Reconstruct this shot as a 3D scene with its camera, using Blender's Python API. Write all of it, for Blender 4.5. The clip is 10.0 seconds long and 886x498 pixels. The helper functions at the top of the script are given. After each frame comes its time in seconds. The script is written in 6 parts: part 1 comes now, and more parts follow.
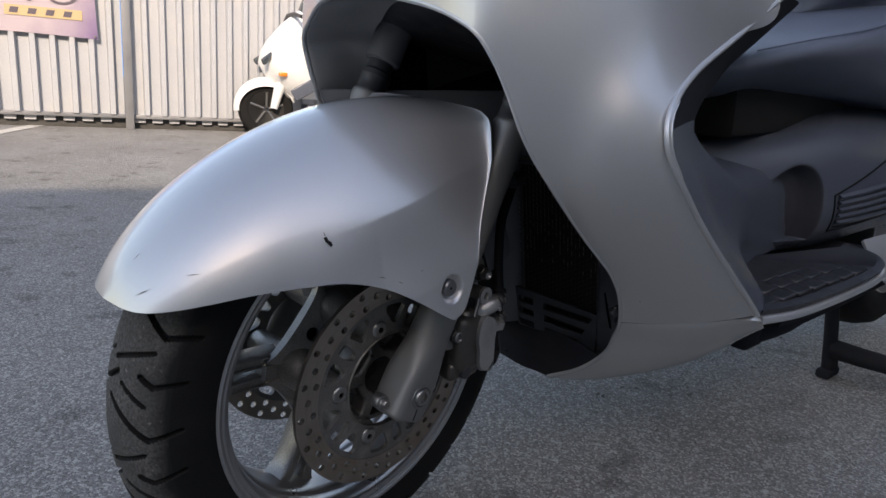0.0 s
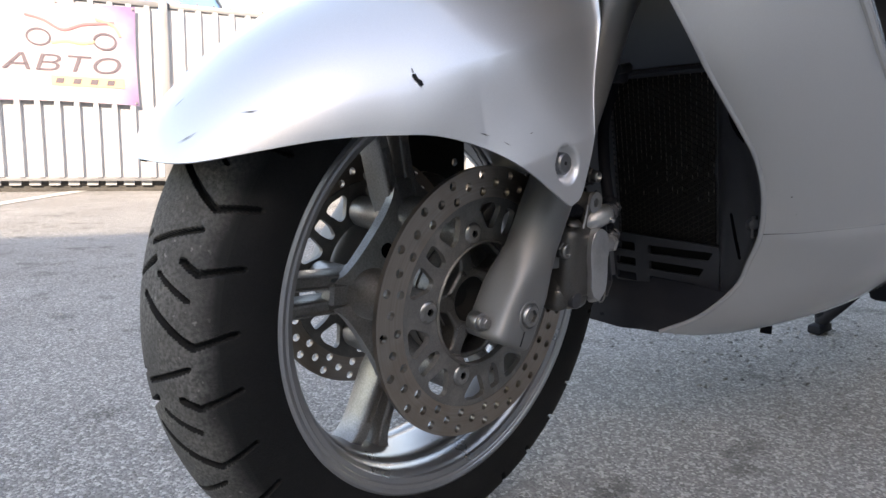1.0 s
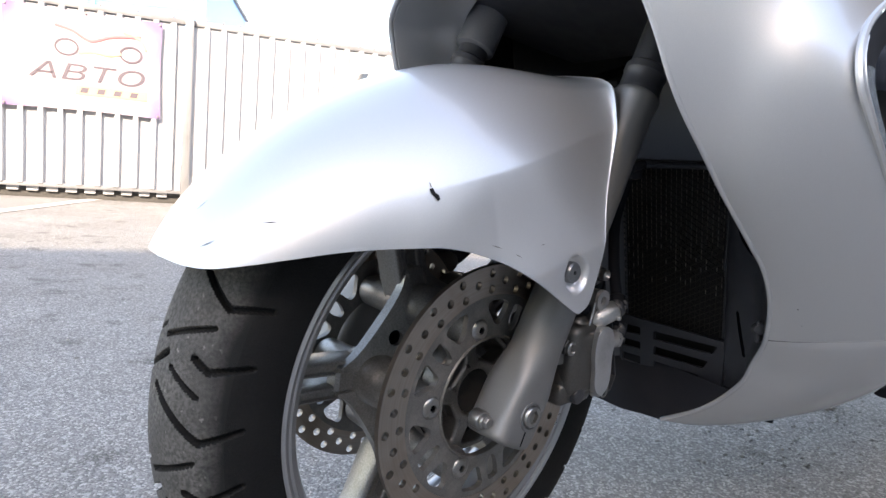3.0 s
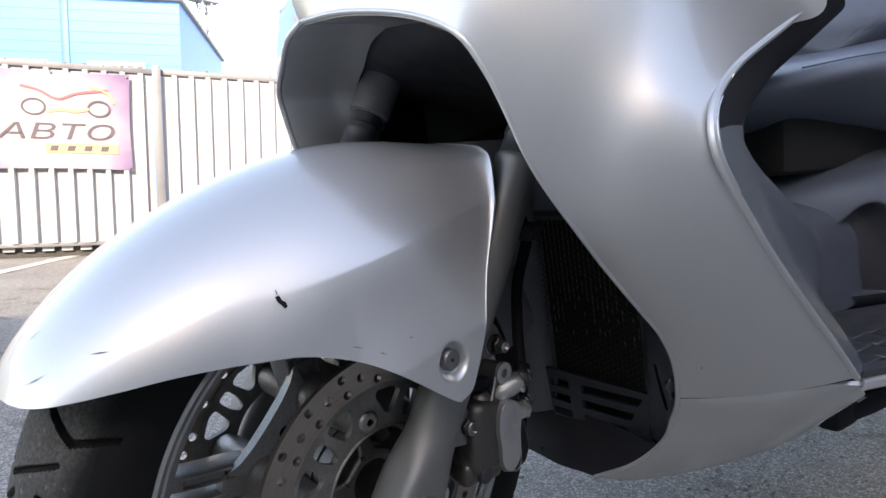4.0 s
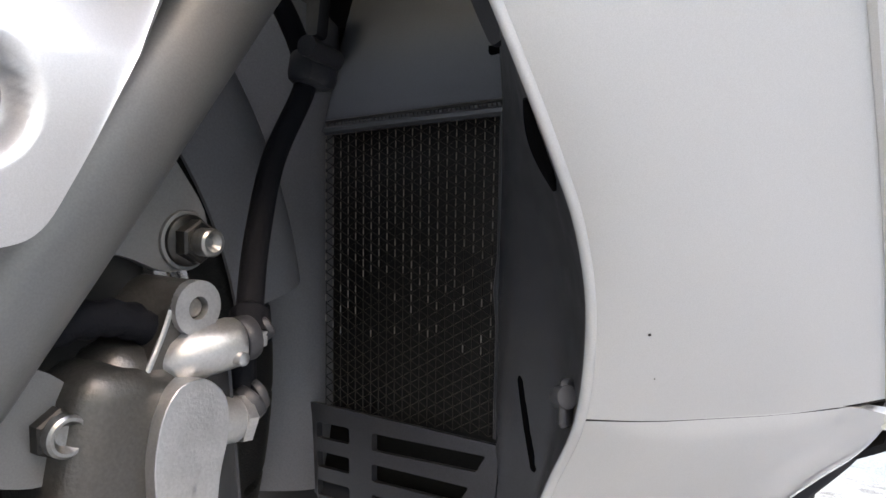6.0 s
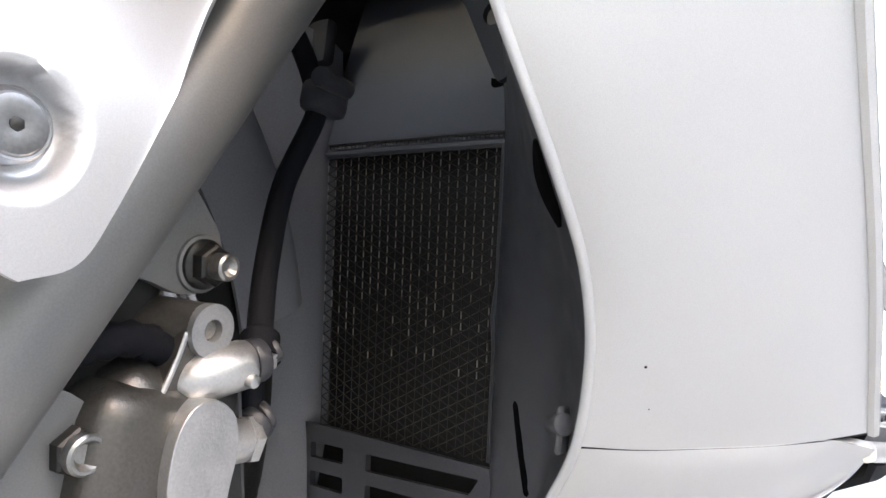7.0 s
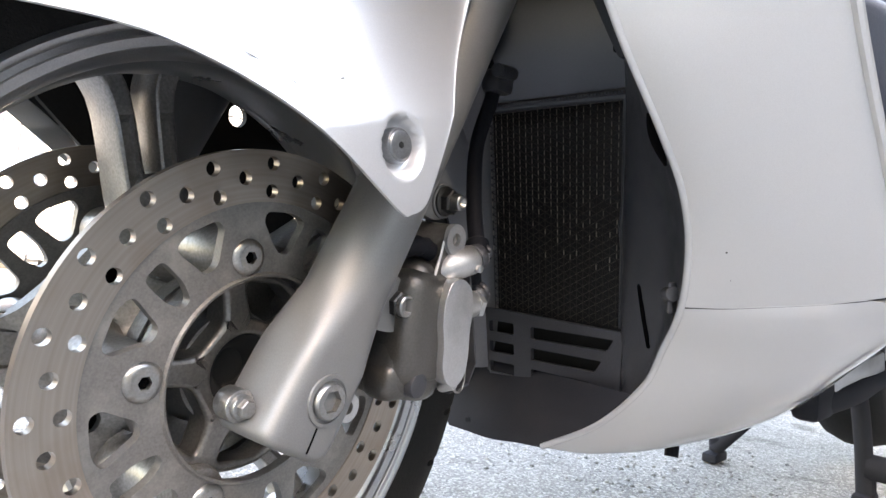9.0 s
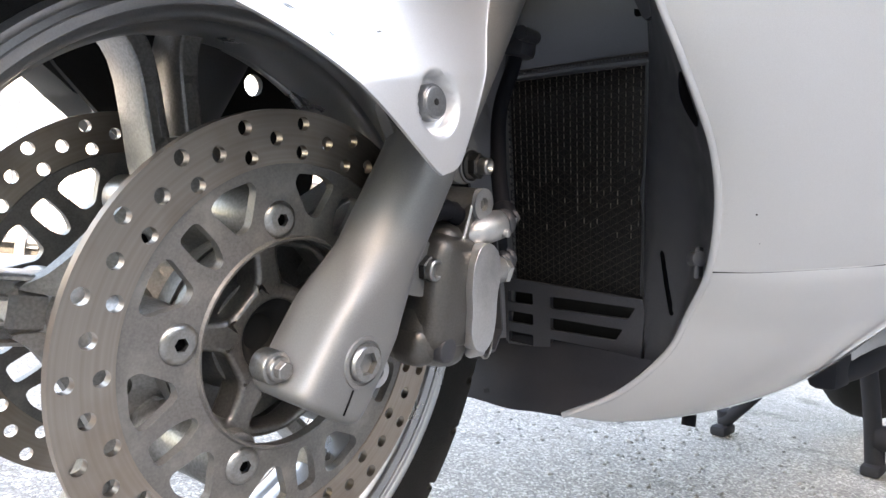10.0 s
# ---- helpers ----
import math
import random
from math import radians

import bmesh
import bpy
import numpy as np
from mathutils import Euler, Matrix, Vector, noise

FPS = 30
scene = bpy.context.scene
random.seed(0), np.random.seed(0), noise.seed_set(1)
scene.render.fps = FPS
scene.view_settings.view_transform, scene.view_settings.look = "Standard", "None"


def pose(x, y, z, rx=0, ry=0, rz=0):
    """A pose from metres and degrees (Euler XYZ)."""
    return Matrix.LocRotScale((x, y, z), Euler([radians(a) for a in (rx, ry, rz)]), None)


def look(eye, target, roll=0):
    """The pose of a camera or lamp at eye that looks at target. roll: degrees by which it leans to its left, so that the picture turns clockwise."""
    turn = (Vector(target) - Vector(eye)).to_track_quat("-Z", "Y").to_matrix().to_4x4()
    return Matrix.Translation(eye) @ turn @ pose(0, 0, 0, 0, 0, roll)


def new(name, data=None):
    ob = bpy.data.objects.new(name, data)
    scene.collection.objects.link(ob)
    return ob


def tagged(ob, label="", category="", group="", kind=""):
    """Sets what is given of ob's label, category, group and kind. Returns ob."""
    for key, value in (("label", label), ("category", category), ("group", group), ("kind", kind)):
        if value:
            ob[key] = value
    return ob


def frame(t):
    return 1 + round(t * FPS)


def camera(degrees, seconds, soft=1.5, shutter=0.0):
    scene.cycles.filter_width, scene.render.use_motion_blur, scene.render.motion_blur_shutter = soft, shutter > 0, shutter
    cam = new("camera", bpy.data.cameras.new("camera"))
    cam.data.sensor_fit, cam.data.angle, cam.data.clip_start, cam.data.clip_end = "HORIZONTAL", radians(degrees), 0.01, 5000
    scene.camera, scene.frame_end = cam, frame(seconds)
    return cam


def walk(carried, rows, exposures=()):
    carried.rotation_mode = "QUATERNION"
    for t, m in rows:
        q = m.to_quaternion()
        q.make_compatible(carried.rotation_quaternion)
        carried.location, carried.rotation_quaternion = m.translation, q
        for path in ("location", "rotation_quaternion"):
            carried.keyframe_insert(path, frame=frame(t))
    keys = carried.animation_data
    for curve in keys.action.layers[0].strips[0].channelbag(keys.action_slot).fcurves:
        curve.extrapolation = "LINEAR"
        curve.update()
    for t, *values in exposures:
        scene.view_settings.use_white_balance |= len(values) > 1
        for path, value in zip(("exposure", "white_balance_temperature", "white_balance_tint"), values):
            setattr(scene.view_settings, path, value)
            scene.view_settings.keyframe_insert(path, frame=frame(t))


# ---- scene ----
from mathutils import geometry as geo

cam = camera(67.6, 10.0)
PATH = [
    (0, (-0.3883, -0.5933, 0.5714), (0.8401, 0.9057, 0.0771), 4.23),
    (0.5, (-0.3686, -0.5295, 0.4040), (0.8229, 1.0444, 0.0829), 3.34),
    (1, (-0.3704, -0.4866, 0.3847), (0.7965, 1.1105, 0.0883), 1.19),
    (1.5, (-0.3806, -0.4825, 0.3708), (0.7664, 1.1247, 0.0526), 2.49),
    (2, (-0.3777, -0.4786, 0.3756), (0.7529, 1.1387, 0.0503), 2.91),
    (2.5, (-0.3783, -0.4796, 0.3944), (0.7491, 1.1418, 0.0778), 2.62),
    (3, (-0.3745, -0.4846, 0.4467), (0.7755, 1.1353, 0.2148), 4.62),
    (3.2, (-0.3534, -0.5004, 0.4687), (0.8245, 1.1034, 0.2679), 4.96),
    (4.3, (-0.2462, -0.5181, 0.5032), (0.9329, 1.0869, 0.3201), -1.98),
    (4.5, (-0.2089, -0.4768, 0.4578), (1.1003, 1.0245, 0.2781), 0.51),
    (4.8, (-0.1332, -0.4108, 0.3896), (1.3580, 0.9213, 0.4323), 0.88),
    (5, (-0.0915, -0.3731, 0.3568), (1.4218, 0.9181, 0.5636), 2.62),
    (5.2, (-0.0619, -0.3365, 0.3444), (1.4768, 0.9216, 0.5667), 3.99),
    (6.3, (-0.0316, -0.2821, 0.3339), (1.5426, 0.9077, 0.6596), 7.14),
    (6.5, (-0.0353, -0.2799, 0.3330), (1.5459, 0.8962, 0.6743), 7.45),
    (7, (-0.0460, -0.2838, 0.3375), (1.5375, 0.8860, 0.6894), 8.06),
    (7.5, (-0.0672, -0.3189, 0.3491), (1.4839, 0.9065, 0.6536), 7.07),
    (8, (-0.1308, -0.3906, 0.3819), (1.3223, 0.9672, 0.5935), 4.73),
    (8.5, (-0.1618, -0.3831, 0.3467), (1.2827, 0.9928, 0.4897), 4.64),
    (9, (-0.1917, -0.3642, 0.3190), (1.2119, 1.0590, 0.3863), 6.05),
    (9.5, (-0.1847, -0.3490, 0.3000), (1.2505, 1.0415, 0.3811), 5.43),
    (10, (-0.2001, -0.3492, 0.3066), (1.2105, 1.0686, 0.3206), 5.52),
]
walk(cam, [(t, look(eye, target, roll)) for t, eye, target, roll in PATH],
     exposures=[(t, e + 1.58, k + 200, 17) for t, e, k in ((0, -0.12, 8200), (0.5, 0.4, 8850), (1, 1.05, 8850), (1.5, 1.45, 8550), (2.5, 1.55, 8550), (3.2, 1.1, 8650), (4.3, 0.5, 8350), (4.5, 0.36, 8650), (4.8, 1.25, 8850), (5, 1.6, 8950), (5.2, 1.95, 9250), (6.3, 2.78, 10050), (7, 3.05, 10050), (7.5, 3.06, 9700), (8, 2.79, 9450), (8.5, 2.68, 9350), (9, 2.68, 9700), (10, 2.63, 9700))])

# ---------------------------------------------------------------- light
SUN_EL, SUN_TO = radians(30), Vector((-0.58, -0.81, 0.0)).normalized()
world = bpy.data.worlds.new("sky")
scene.world = world
world.use_nodes = True
wn = world.node_tree
wn.nodes.clear()
sky = wn.nodes.new("ShaderNodeTexSky")
sky.sky_type, sky.sun_disc, sky.sun_elevation = "NISHITA", False, SUN_EL
sky.sun_rotation = math.atan2(SUN_TO.x, SUN_TO.y)
sky.dust_density, sky.air_density, sky.ozone_density = 0.9, 1.0, 1.0
bg = wn.nodes.new("ShaderNodeBackground")
bg.inputs["Strength"].default_value = 0.15
wo = wn.nodes.new("ShaderNodeOutputWorld")
wn.links.new(sky.outputs[0], bg.inputs[0])
wn.links.new(bg.outputs[0], wo.inputs[0])
sun = new("sun", bpy.data.lights.new("sun", "SUN"))
sun.data.energy, sun.data.angle, sun.data.color = 1.7, radians(0.5), (1.0, 0.97, 0.93)
to_sun = Vector((SUN_TO.x * math.cos(SUN_EL), SUN_TO.y * math.cos(SUN_EL), math.sin(SUN_EL)))
sun.matrix_world = look(to_sun * 30, (0, 0, 0))


# ---------------------------------------------------------------- materials
def material(name, color, rough=0.5, metal=0.0, grain=0.0, grain_scale=300.0, stain=0.0, stain_scale=8.0, stain_color=None,
             bump=0.0, bump_scale=300.0, coat=0.0, coat_rough=0.05, rough_var=0.0, spec=0.5, island=0.0, stretch=None):
    m = bpy.data.materials.new(name)
    m.use_nodes = True
    nt = m.node_tree
    b = nt.nodes["Principled BSDF"]
    b.inputs["Roughness"].default_value = rough
    b.inputs["Metallic"].default_value = metal
    b.inputs["Coat Weight"].default_value = coat
    b.inputs["Coat Roughness"].default_value = coat_rough
    b.inputs["Specular IOR Level"].default_value = spec
    co = nt.nodes.new("ShaderNodeTexCoord")
    src = co.outputs["Object"]
    if stretch:
        mp = nt.nodes.new("ShaderNodeMapping")
        mp.inputs["Scale"].default_value = stretch
        nt.links.new(src, mp.inputs[0])
        src = mp.outputs[0]

    def noise_tex(scale, detail=6.0):
        n = nt.nodes.new("ShaderNodeTexNoise")
        n.inputs["Scale"].default_value, n.inputs["Detail"].default_value = scale, detail
        nt.links.new(src, n.inputs["Vector"])
        return n

    def mix(kind, fac, a, c):
        x = nt.nodes.new("ShaderNodeMix")
        x.data_type, x.blend_type = "RGBA", kind
        for sock, v in ((x.inputs[0], fac), (x.inputs[6], a), (x.inputs[7], c)):
            if isinstance(v, bpy.types.NodeSocket):
                nt.links.new(v, sock)
            else:
                sock.default_value = v
        return x.outputs[2]

    def ramp(sock, lo, hi, c0=0.0, c1=1.0):
        r = nt.nodes.new("ShaderNodeMapRange")
        nt.links.new(sock, r.inputs[0])
        for i, v in zip((1, 2, 3, 4), (lo, hi, c0, c1)):
            r.inputs[i].default_value = v
        return r.outputs[0]

    col = (*color, 1.0)
    if grain:
        col = mix("MULTIPLY", ramp(noise_tex(grain_scale, 3.0).outputs[0], 0.35, 0.65, 0.0, grain), col, (0.25, 0.25, 0.25, 1))
    if stain:
        sc = (*(stain_color or [c * 0.4 for c in color]), 1.0)
        col = mix("MIX", ramp(noise_tex(stain_scale, 8.0).outputs[0], 0.5, 0.72, 0.0, stain), col, sc)
    if island:
        g = nt.nodes.new("ShaderNodeNewGeometry")
        col = mix("MULTIPLY", ramp(g.outputs["Random Per Island"], 0, 1, 0.0, island), col, (0.3, 0.3, 0.3, 1))
    if isinstance(col, bpy.types.NodeSocket):
        nt.links.new(col, b.inputs["Base Color"])
    else:
        b.inputs["Base Color"].default_value = col
    if rough_var:
        nt.links.new(ramp(noise_tex(stain_scale * 2.3, 8.0).outputs[0], 0.3, 0.7, max(rough - rough_var, 0.02), min(rough + rough_var, 1.0)), b.inputs["Roughness"])
    if bump:
        bp = nt.nodes.new("ShaderNodeBump")
        bp.inputs["Strength"].default_value, bp.inputs["Distance"].default_value = bump, 0.002
        nt.links.new(noise_tex(bump_scale, 4.0).outputs[0], bp.inputs["Height"])
        nt.links.new(bp.outputs[0], b.inputs["Normal"])
    return m


def asphalt_material():
    m = material("asphalt", (0.17, 0.168, 0.165), 0.92)
    nt = m.node_tree
    b = nt.nodes["Principled BSDF"]
    co = nt.nodes.new("ShaderNodeTexCoord")
    vo = nt.nodes.new("ShaderNodeTexVoronoi")
    vo.inputs["Scale"].default_value = 310
    vo2 = nt.nodes.new("ShaderNodeTexVoronoi")
    vo2.inputs["Scale"].default_value = 90
    no = nt.nodes.new("ShaderNodeTexNoise")
    no.inputs["Scale"].default_value, no.inputs["Detail"].default_value = 2.2, 8
    fine = nt.nodes.new("ShaderNodeTexNoise")
    fine.inputs["Scale"].default_value, fine.inputs["Detail"].default_value = 420, 3
    for n in (vo, vo2, no, fine):
        nt.links.new(co.outputs["Object"], n.inputs["Vector"])
    grey = nt.nodes.new("ShaderNodeSeparateColor")
    nt.links.new(vo.outputs["Color"], grey.inputs[0])
    cr = nt.nodes.new("ShaderNodeValToRGB")
    el = cr.color_ramp.elements
    el[0].color, el[1].color = (0.165, 0.162, 0.156, 1), (0.53, 0.515, 0.49, 1)
    el[1].position = 1.0
    e = el.new(0.72)
    e.color = (0.295, 0.288, 0.277, 1)
    nt.links.new(grey.outputs[0], cr.inputs[0])
    mx = nt.nodes.new("ShaderNodeMix")
    mx.data_type, mx.blend_type = "RGBA", "MULTIPLY"
    mr = nt.nodes.new("ShaderNodeMapRange")
    for i, v in zip((1, 2, 3, 4), (0.3, 0.7, 0.0, 0.55)):
        mr.inputs[i].default_value = v
    nt.links.new(no.outputs[0], mr.inputs[0])
    nt.links.new(mr.outputs[0], mx.inputs[0])
    nt.links.new(cr.outputs[0], mx.inputs[6])
    mx.inputs[7].default_value = (0.55, 0.53, 0.50, 1)
    spot = nt.nodes.new("ShaderNodeTexNoise")
    spot.inputs["Scale"].default_value, spot.inputs["Detail"].default_value = 7.0, 5
    nt.links.new(co.outputs["Object"], spot.inputs["Vector"])
    sr = nt.nodes.new("ShaderNodeMapRange")
    for i, v in zip((1, 2, 3, 4), (0.58, 0.70, 0.0, 0.75)):
        sr.inputs[i].default_value = v
    nt.links.new(spot.outputs[0], sr.inputs[0])
    my = nt.nodes.new("ShaderNodeMix")
    my.data_type, my.blend_type = "RGBA", "MULTIPLY"
    nt.links.new(sr.outputs[0], my.inputs[0])
    nt.links.new(mx.outputs[2], my.inputs[6])
    my.inputs[7].default_value = (0.42, 0.41, 0.40, 1)
    pale = nt.nodes.new("ShaderNodeTexVoronoi")
    pale.inputs["Scale"].default_value = 150
    nt.links.new(co.outputs["Object"], pale.inputs["Vector"])
    ps = nt.nodes.new("ShaderNodeSeparateColor")
    nt.links.new(pale.outputs["Color"], ps.inputs[0])
    pr = nt.nodes.new("ShaderNodeMapRange")
    for i, v in zip((1, 2, 3, 4), (0.92, 0.96, 0.0, 0.55)):
        pr.inputs[i].default_value = v
    nt.links.new(ps.outputs[1], pr.inputs[0])
    mz = nt.nodes.new("ShaderNodeMix")
    mz.data_type = "RGBA"
    nt.links.new(pr.outputs[0], mz.inputs[0])
    nt.links.new(my.outputs[2], mz.inputs[6])
    mz.inputs[7].default_value = (0.46, 0.45, 0.43, 1)
    nt.links.new(mz.outputs[2], b.inputs["Base Color"])
    add = nt.nodes.new("ShaderNodeMath")
    add.operation = "ADD"
    nt.links.new(vo.outputs["Distance"], add.inputs[0])
    nt.links.new(vo2.outputs["Distance"], add.inputs[1])
    add2 = nt.nodes.new("ShaderNodeMath")
    add2.operation = "ADD"
    nt.links.new(add.outputs[0], add2.inputs[0])
    nt.links.new(fine.outputs[0], add2.inputs[1])
    bp = nt.nodes.new("ShaderNodeBump")
    bp.inputs["Strength"].default_value, bp.inputs["Distance"].default_value = 1.0, 0.0026
    bp.invert = True
    nt.links.new(add2.outputs[0], bp.inputs["Height"])
    nt.links.new(bp.outputs[0], b.inputs["Normal"])
    return m


def steel_material():
    """Turned steel with fine rings, a brown tint and an anisotropic sheen."""
    m = material("disc_steel", (0.36, 0.31, 0.27), 0.32, 0.95)
    nt = m.node_tree
    b = nt.nodes["Principled BSDF"]
    co = nt.nodes.new("ShaderNodeTexCoord")
    sep = nt.nodes.new("ShaderNodeSeparateXYZ")
    nt.links.new(co.outputs["Object"], sep.inputs[0])
    flat = nt.nodes.new("ShaderNodeCombineXYZ")
    nt.links.new(sep.outputs[0], flat.inputs[0])
    nt.links.new(sep.outputs[2], flat.inputs[1])
    ln = nt.nodes.new("ShaderNodeVectorMath")
    ln.operation = "LENGTH"
    nt.links.new(flat.outputs[0], ln.inputs[0])
    rings = nt.nodes.new("ShaderNodeTexNoise")
    rings.noise_dimensions = "1D"
    rings.inputs["Scale"].default_value, rings.inputs["Detail"].default_value = 520, 3
    nt.links.new(ln.outputs["Value"], rings.inputs["W"])
    blot = nt.nodes.new("ShaderNodeTexNoise")
    blot.inputs["Scale"].default_value, blot.inputs["Detail"].default_value = 30, 6
    nt.links.new(co.outputs["Object"], blot.inputs["Vector"])
    cr = nt.nodes.new("ShaderNodeValToRGB")
    el = cr.color_ramp.elements
    el[0].position, el[1].position = 0.22, 0.78
    el[0].color, el[1].color = (0.325, 0.280, 0.240, 1), (0.40, 0.352, 0.312, 1)
    nt.links.new(rings.outputs[0], cr.inputs[0])
    mx = nt.nodes.new("ShaderNodeMix")
    mx.data_type = "RGBA"
    fac = nt.nodes.new("ShaderNodeMapRange")
    for i, v in zip((1, 2, 3, 4), (0.45, 0.70, 0.0, 0.45)):
        fac.inputs[i].default_value = v
    nt.links.new(blot.outputs[0], fac.inputs[0])
    nt.links.new(fac.outputs[0], mx.inputs[0])
    nt.links.new(cr.outputs[0], mx.inputs[6])
    mx.inputs[7].default_value = (0.24, 0.17, 0.125, 1)
    nt.links.new(mx.outputs[2], b.inputs["Base Color"])
    tg = nt.nodes.new("ShaderNodeTangent")
    tg.direction_type, tg.axis = "RADIAL", "Y"
    nt.links.new(tg.outputs[0], b.inputs["Tangent"])
    b.inputs["Anisotropic"].default_value = 0.65
    return m


def tread_material():
    """Dusty running surface that fades into the dark rubber of the shoulders, with pale nicks."""
    m = material("dusty_tread", (0.07, 0.07, 0.07), 0.85, bump=0.5, bump_scale=900, spec=0.25)
    nt = m.node_tree
    b = nt.nodes["Principled BSDF"]
    co = nt.nodes.new("ShaderNodeTexCoord")
    sep = nt.nodes.new("ShaderNodeSeparateXYZ")
    nt.links.new(co.outputs["Object"], sep.inputs[0])

    def math_node(op, x, y):
        n = nt.nodes.new("ShaderNodeMath")
        n.operation = op
        for s, v in zip(n.inputs, (x, y)):
            if isinstance(v, bpy.types.NodeSocket):
                nt.links.new(v, s)
            else:
                s.default_value = v
        return n.outputs[0]

    def noise(scale, detail):
        n = nt.nodes.new("ShaderNodeTexNoise")
        n.inputs["Scale"].default_value, n.inputs["Detail"].default_value = scale, detail
        nt.links.new(co.outputs["Object"], n.inputs["Vector"])
        return n.outputs[0]

    def span(s, lo, hi, c0, c1):
        r = nt.nodes.new("ShaderNodeMapRange")
        nt.links.new(s, r.inputs[0])
        for i, v in zip((1, 2, 3, 4), (lo, hi, c0, c1)):
            r.inputs[i].default_value = v
        return r.outputs[0]

    def blend(f, c0, c1):
        x = nt.nodes.new("ShaderNodeMix")
        x.data_type = "RGBA"
        nt.links.new(f, x.inputs[0])
        for s, v in ((x.inputs[6], c0), (x.inputs[7], c1)):
            if isinstance(v, bpy.types.NodeSocket):
                nt.links.new(v, s)
            else:
                s.default_value = (*v, 1)
        return x.outputs[2]

    r = math_node("SQRT", math_node("ADD", math_node("MULTIPLY", sep.outputs[0], sep.outputs[0]), math_node("MULTIPLY", sep.outputs[2], sep.outputs[2])), 0.0)
    edge = math_node("ADD", r, math_node("MULTIPLY", math_node("SUBTRACT", noise(30, 6), 0.5), 0.016))
    dust = blend(span(noise(380, 3), 0.35, 0.65, 0, 1), (0.055, 0.054, 0.052), (0.130, 0.127, 0.120))
    dust = blend(span(noise(24, 7), 0.42, 0.70, 0, 0.7), dust, (0.055, 0.054, 0.052))
    dust = blend(span(noise(170, 2), 0.68, 0.74, 0, 0.8), dust, (0.22, 0.21, 0.20))
    nt.links.new(blend(span(edge, 0.2305, 0.2440, 0, 1), (0.013, 0.013, 0.013), dust), b.inputs["Base Color"])
    return m


def banner_material():
    """Printed fabric: lilac round the edges, faded to a warm white in the middle."""
    m = material("banner_fabric", (0.40, 0.31, 0.46), 0.75, grain=0.1, grain_scale=500)
    nt = m.node_tree
    co = nt.nodes.new("ShaderNodeTexCoord")
    mp = nt.nodes.new("ShaderNodeMapping")
    mp.inputs["Location"].default_value = (-0.30 / 0.66, 0, -1.03 / 0.56)
    mp.inputs["Scale"].default_value = (1 / 0.66, 0.5, 1 / 0.56)
    ball = nt.nodes.new("ShaderNodeTexGradient")
    ball.gradient_type = "SPHERICAL"
    soft = nt.nodes.new("ShaderNodeTexNoise")
    soft.inputs["Scale"].default_value, soft.inputs["Detail"].default_value = 4.0, 4
    nt.links.new(co.outputs["Object"], mp.inputs["Vector"])
    nt.links.new(co.outputs["Object"], soft.inputs["Vector"])
    nt.links.new(mp.outputs[0], ball.inputs[0])
    add = nt.nodes.new("ShaderNodeMath")
    add.operation = "MULTIPLY_ADD"
    add.inputs[1].default_value = 0.5
    nt.links.new(soft.outputs[0], add.inputs[0])
    nt.links.new(ball.outputs["Fac"], add.inputs[2])
    cr = nt.nodes.new("ShaderNodeValToRGB")
    el = cr.color_ramp.elements
    el[0].position, el[1].position = 0.26, 0.72
    el[0].color, el[1].color = (0.20, 0.135, 0.25, 1), (0.44, 0.37, 0.395, 1)
    nt.links.new(add.outputs[0], cr.inputs[0])
    nt.links.new(cr.outputs[0], nt.nodes["Principled BSDF"].inputs["Base Color"])
    return m


ASPHALT = asphalt_material()
SILVER = material("silver_paint", (0.60, 0.605, 0.615), 0.38, 0.66, grain=0.12, grain_scale=2500, coat=1.0, coat_rough=0.03)
CAST = material("cast_aluminium", (0.53, 0.53, 0.53), 0.38, 0.85, grain=0.15, grain_scale=900, stain=0.4, stain_scale=35, bump=0.12, bump_scale=900, rough_var=0.1)
FORKM = material("fork_paint", (0.205, 0.203, 0.201), 0.46, 0.50, grain=0.15, grain_scale=1500, stain=0.12, stain_scale=12, stain_color=(0.14, 0.125, 0.11), rough_var=0.05)
RIMM = material("wheel_paint", (0.41, 0.41, 0.415), 0.30, 0.82, grain=0.15, grain_scale=1200, stain=0.12, stain_scale=7, stain_color=(0.27, 0.255, 0.24), bump=0.05, bump_scale=700, rough_var=0.04)
HUBM = material("dark_hub_paint", (0.20, 0.192, 0.182), 0.34, 0.7, grain=0.35, grain_scale=600, stain=0.35, stain_scale=40, stain_color=(0.10, 0.088, 0.075), bump=0.12, bump_scale=500)
SPOKEM = material("dusty_wheel_paint", (0.335, 0.330, 0.322), 0.36, 0.70, grain=0.35, grain_scale=600, stain=0.35, stain_scale=30, stain_color=(0.12, 0.105, 0.09), bump=0.12, bump_scale=500)
STEEL = steel_material()
CARRIER = material("disc_carrier_paint", (0.20, 0.19, 0.18), 0.5, 0.6, grain=0.3, grain_scale=900, stain=0.5, stain_scale=50, stain_color=(0.36, 0.34, 0.31))
BOLT = material("zinc_bolt", (0.37, 0.365, 0.355), 0.33, 0.95, grain=0.25, grain_scale=700, stain=0.5, stain_scale=120, stain_color=(0.2, 0.16, 0.12))
DARKBOLT = material("darkened_bolt", (0.052, 0.050, 0.048), 0.36, 0.8, grain=0.3, grain_scale=600)
RUBBER = material("tyre_rubber", (0.010, 0.010, 0.010), 0.75, grain=0.35, grain_scale=500, stain=0.25, stain_scale=22, stain_color=(0.022, 0.021, 0.020), bump=0.4, bump_scale=900, spec=0.2)
TREAD = tread_material()
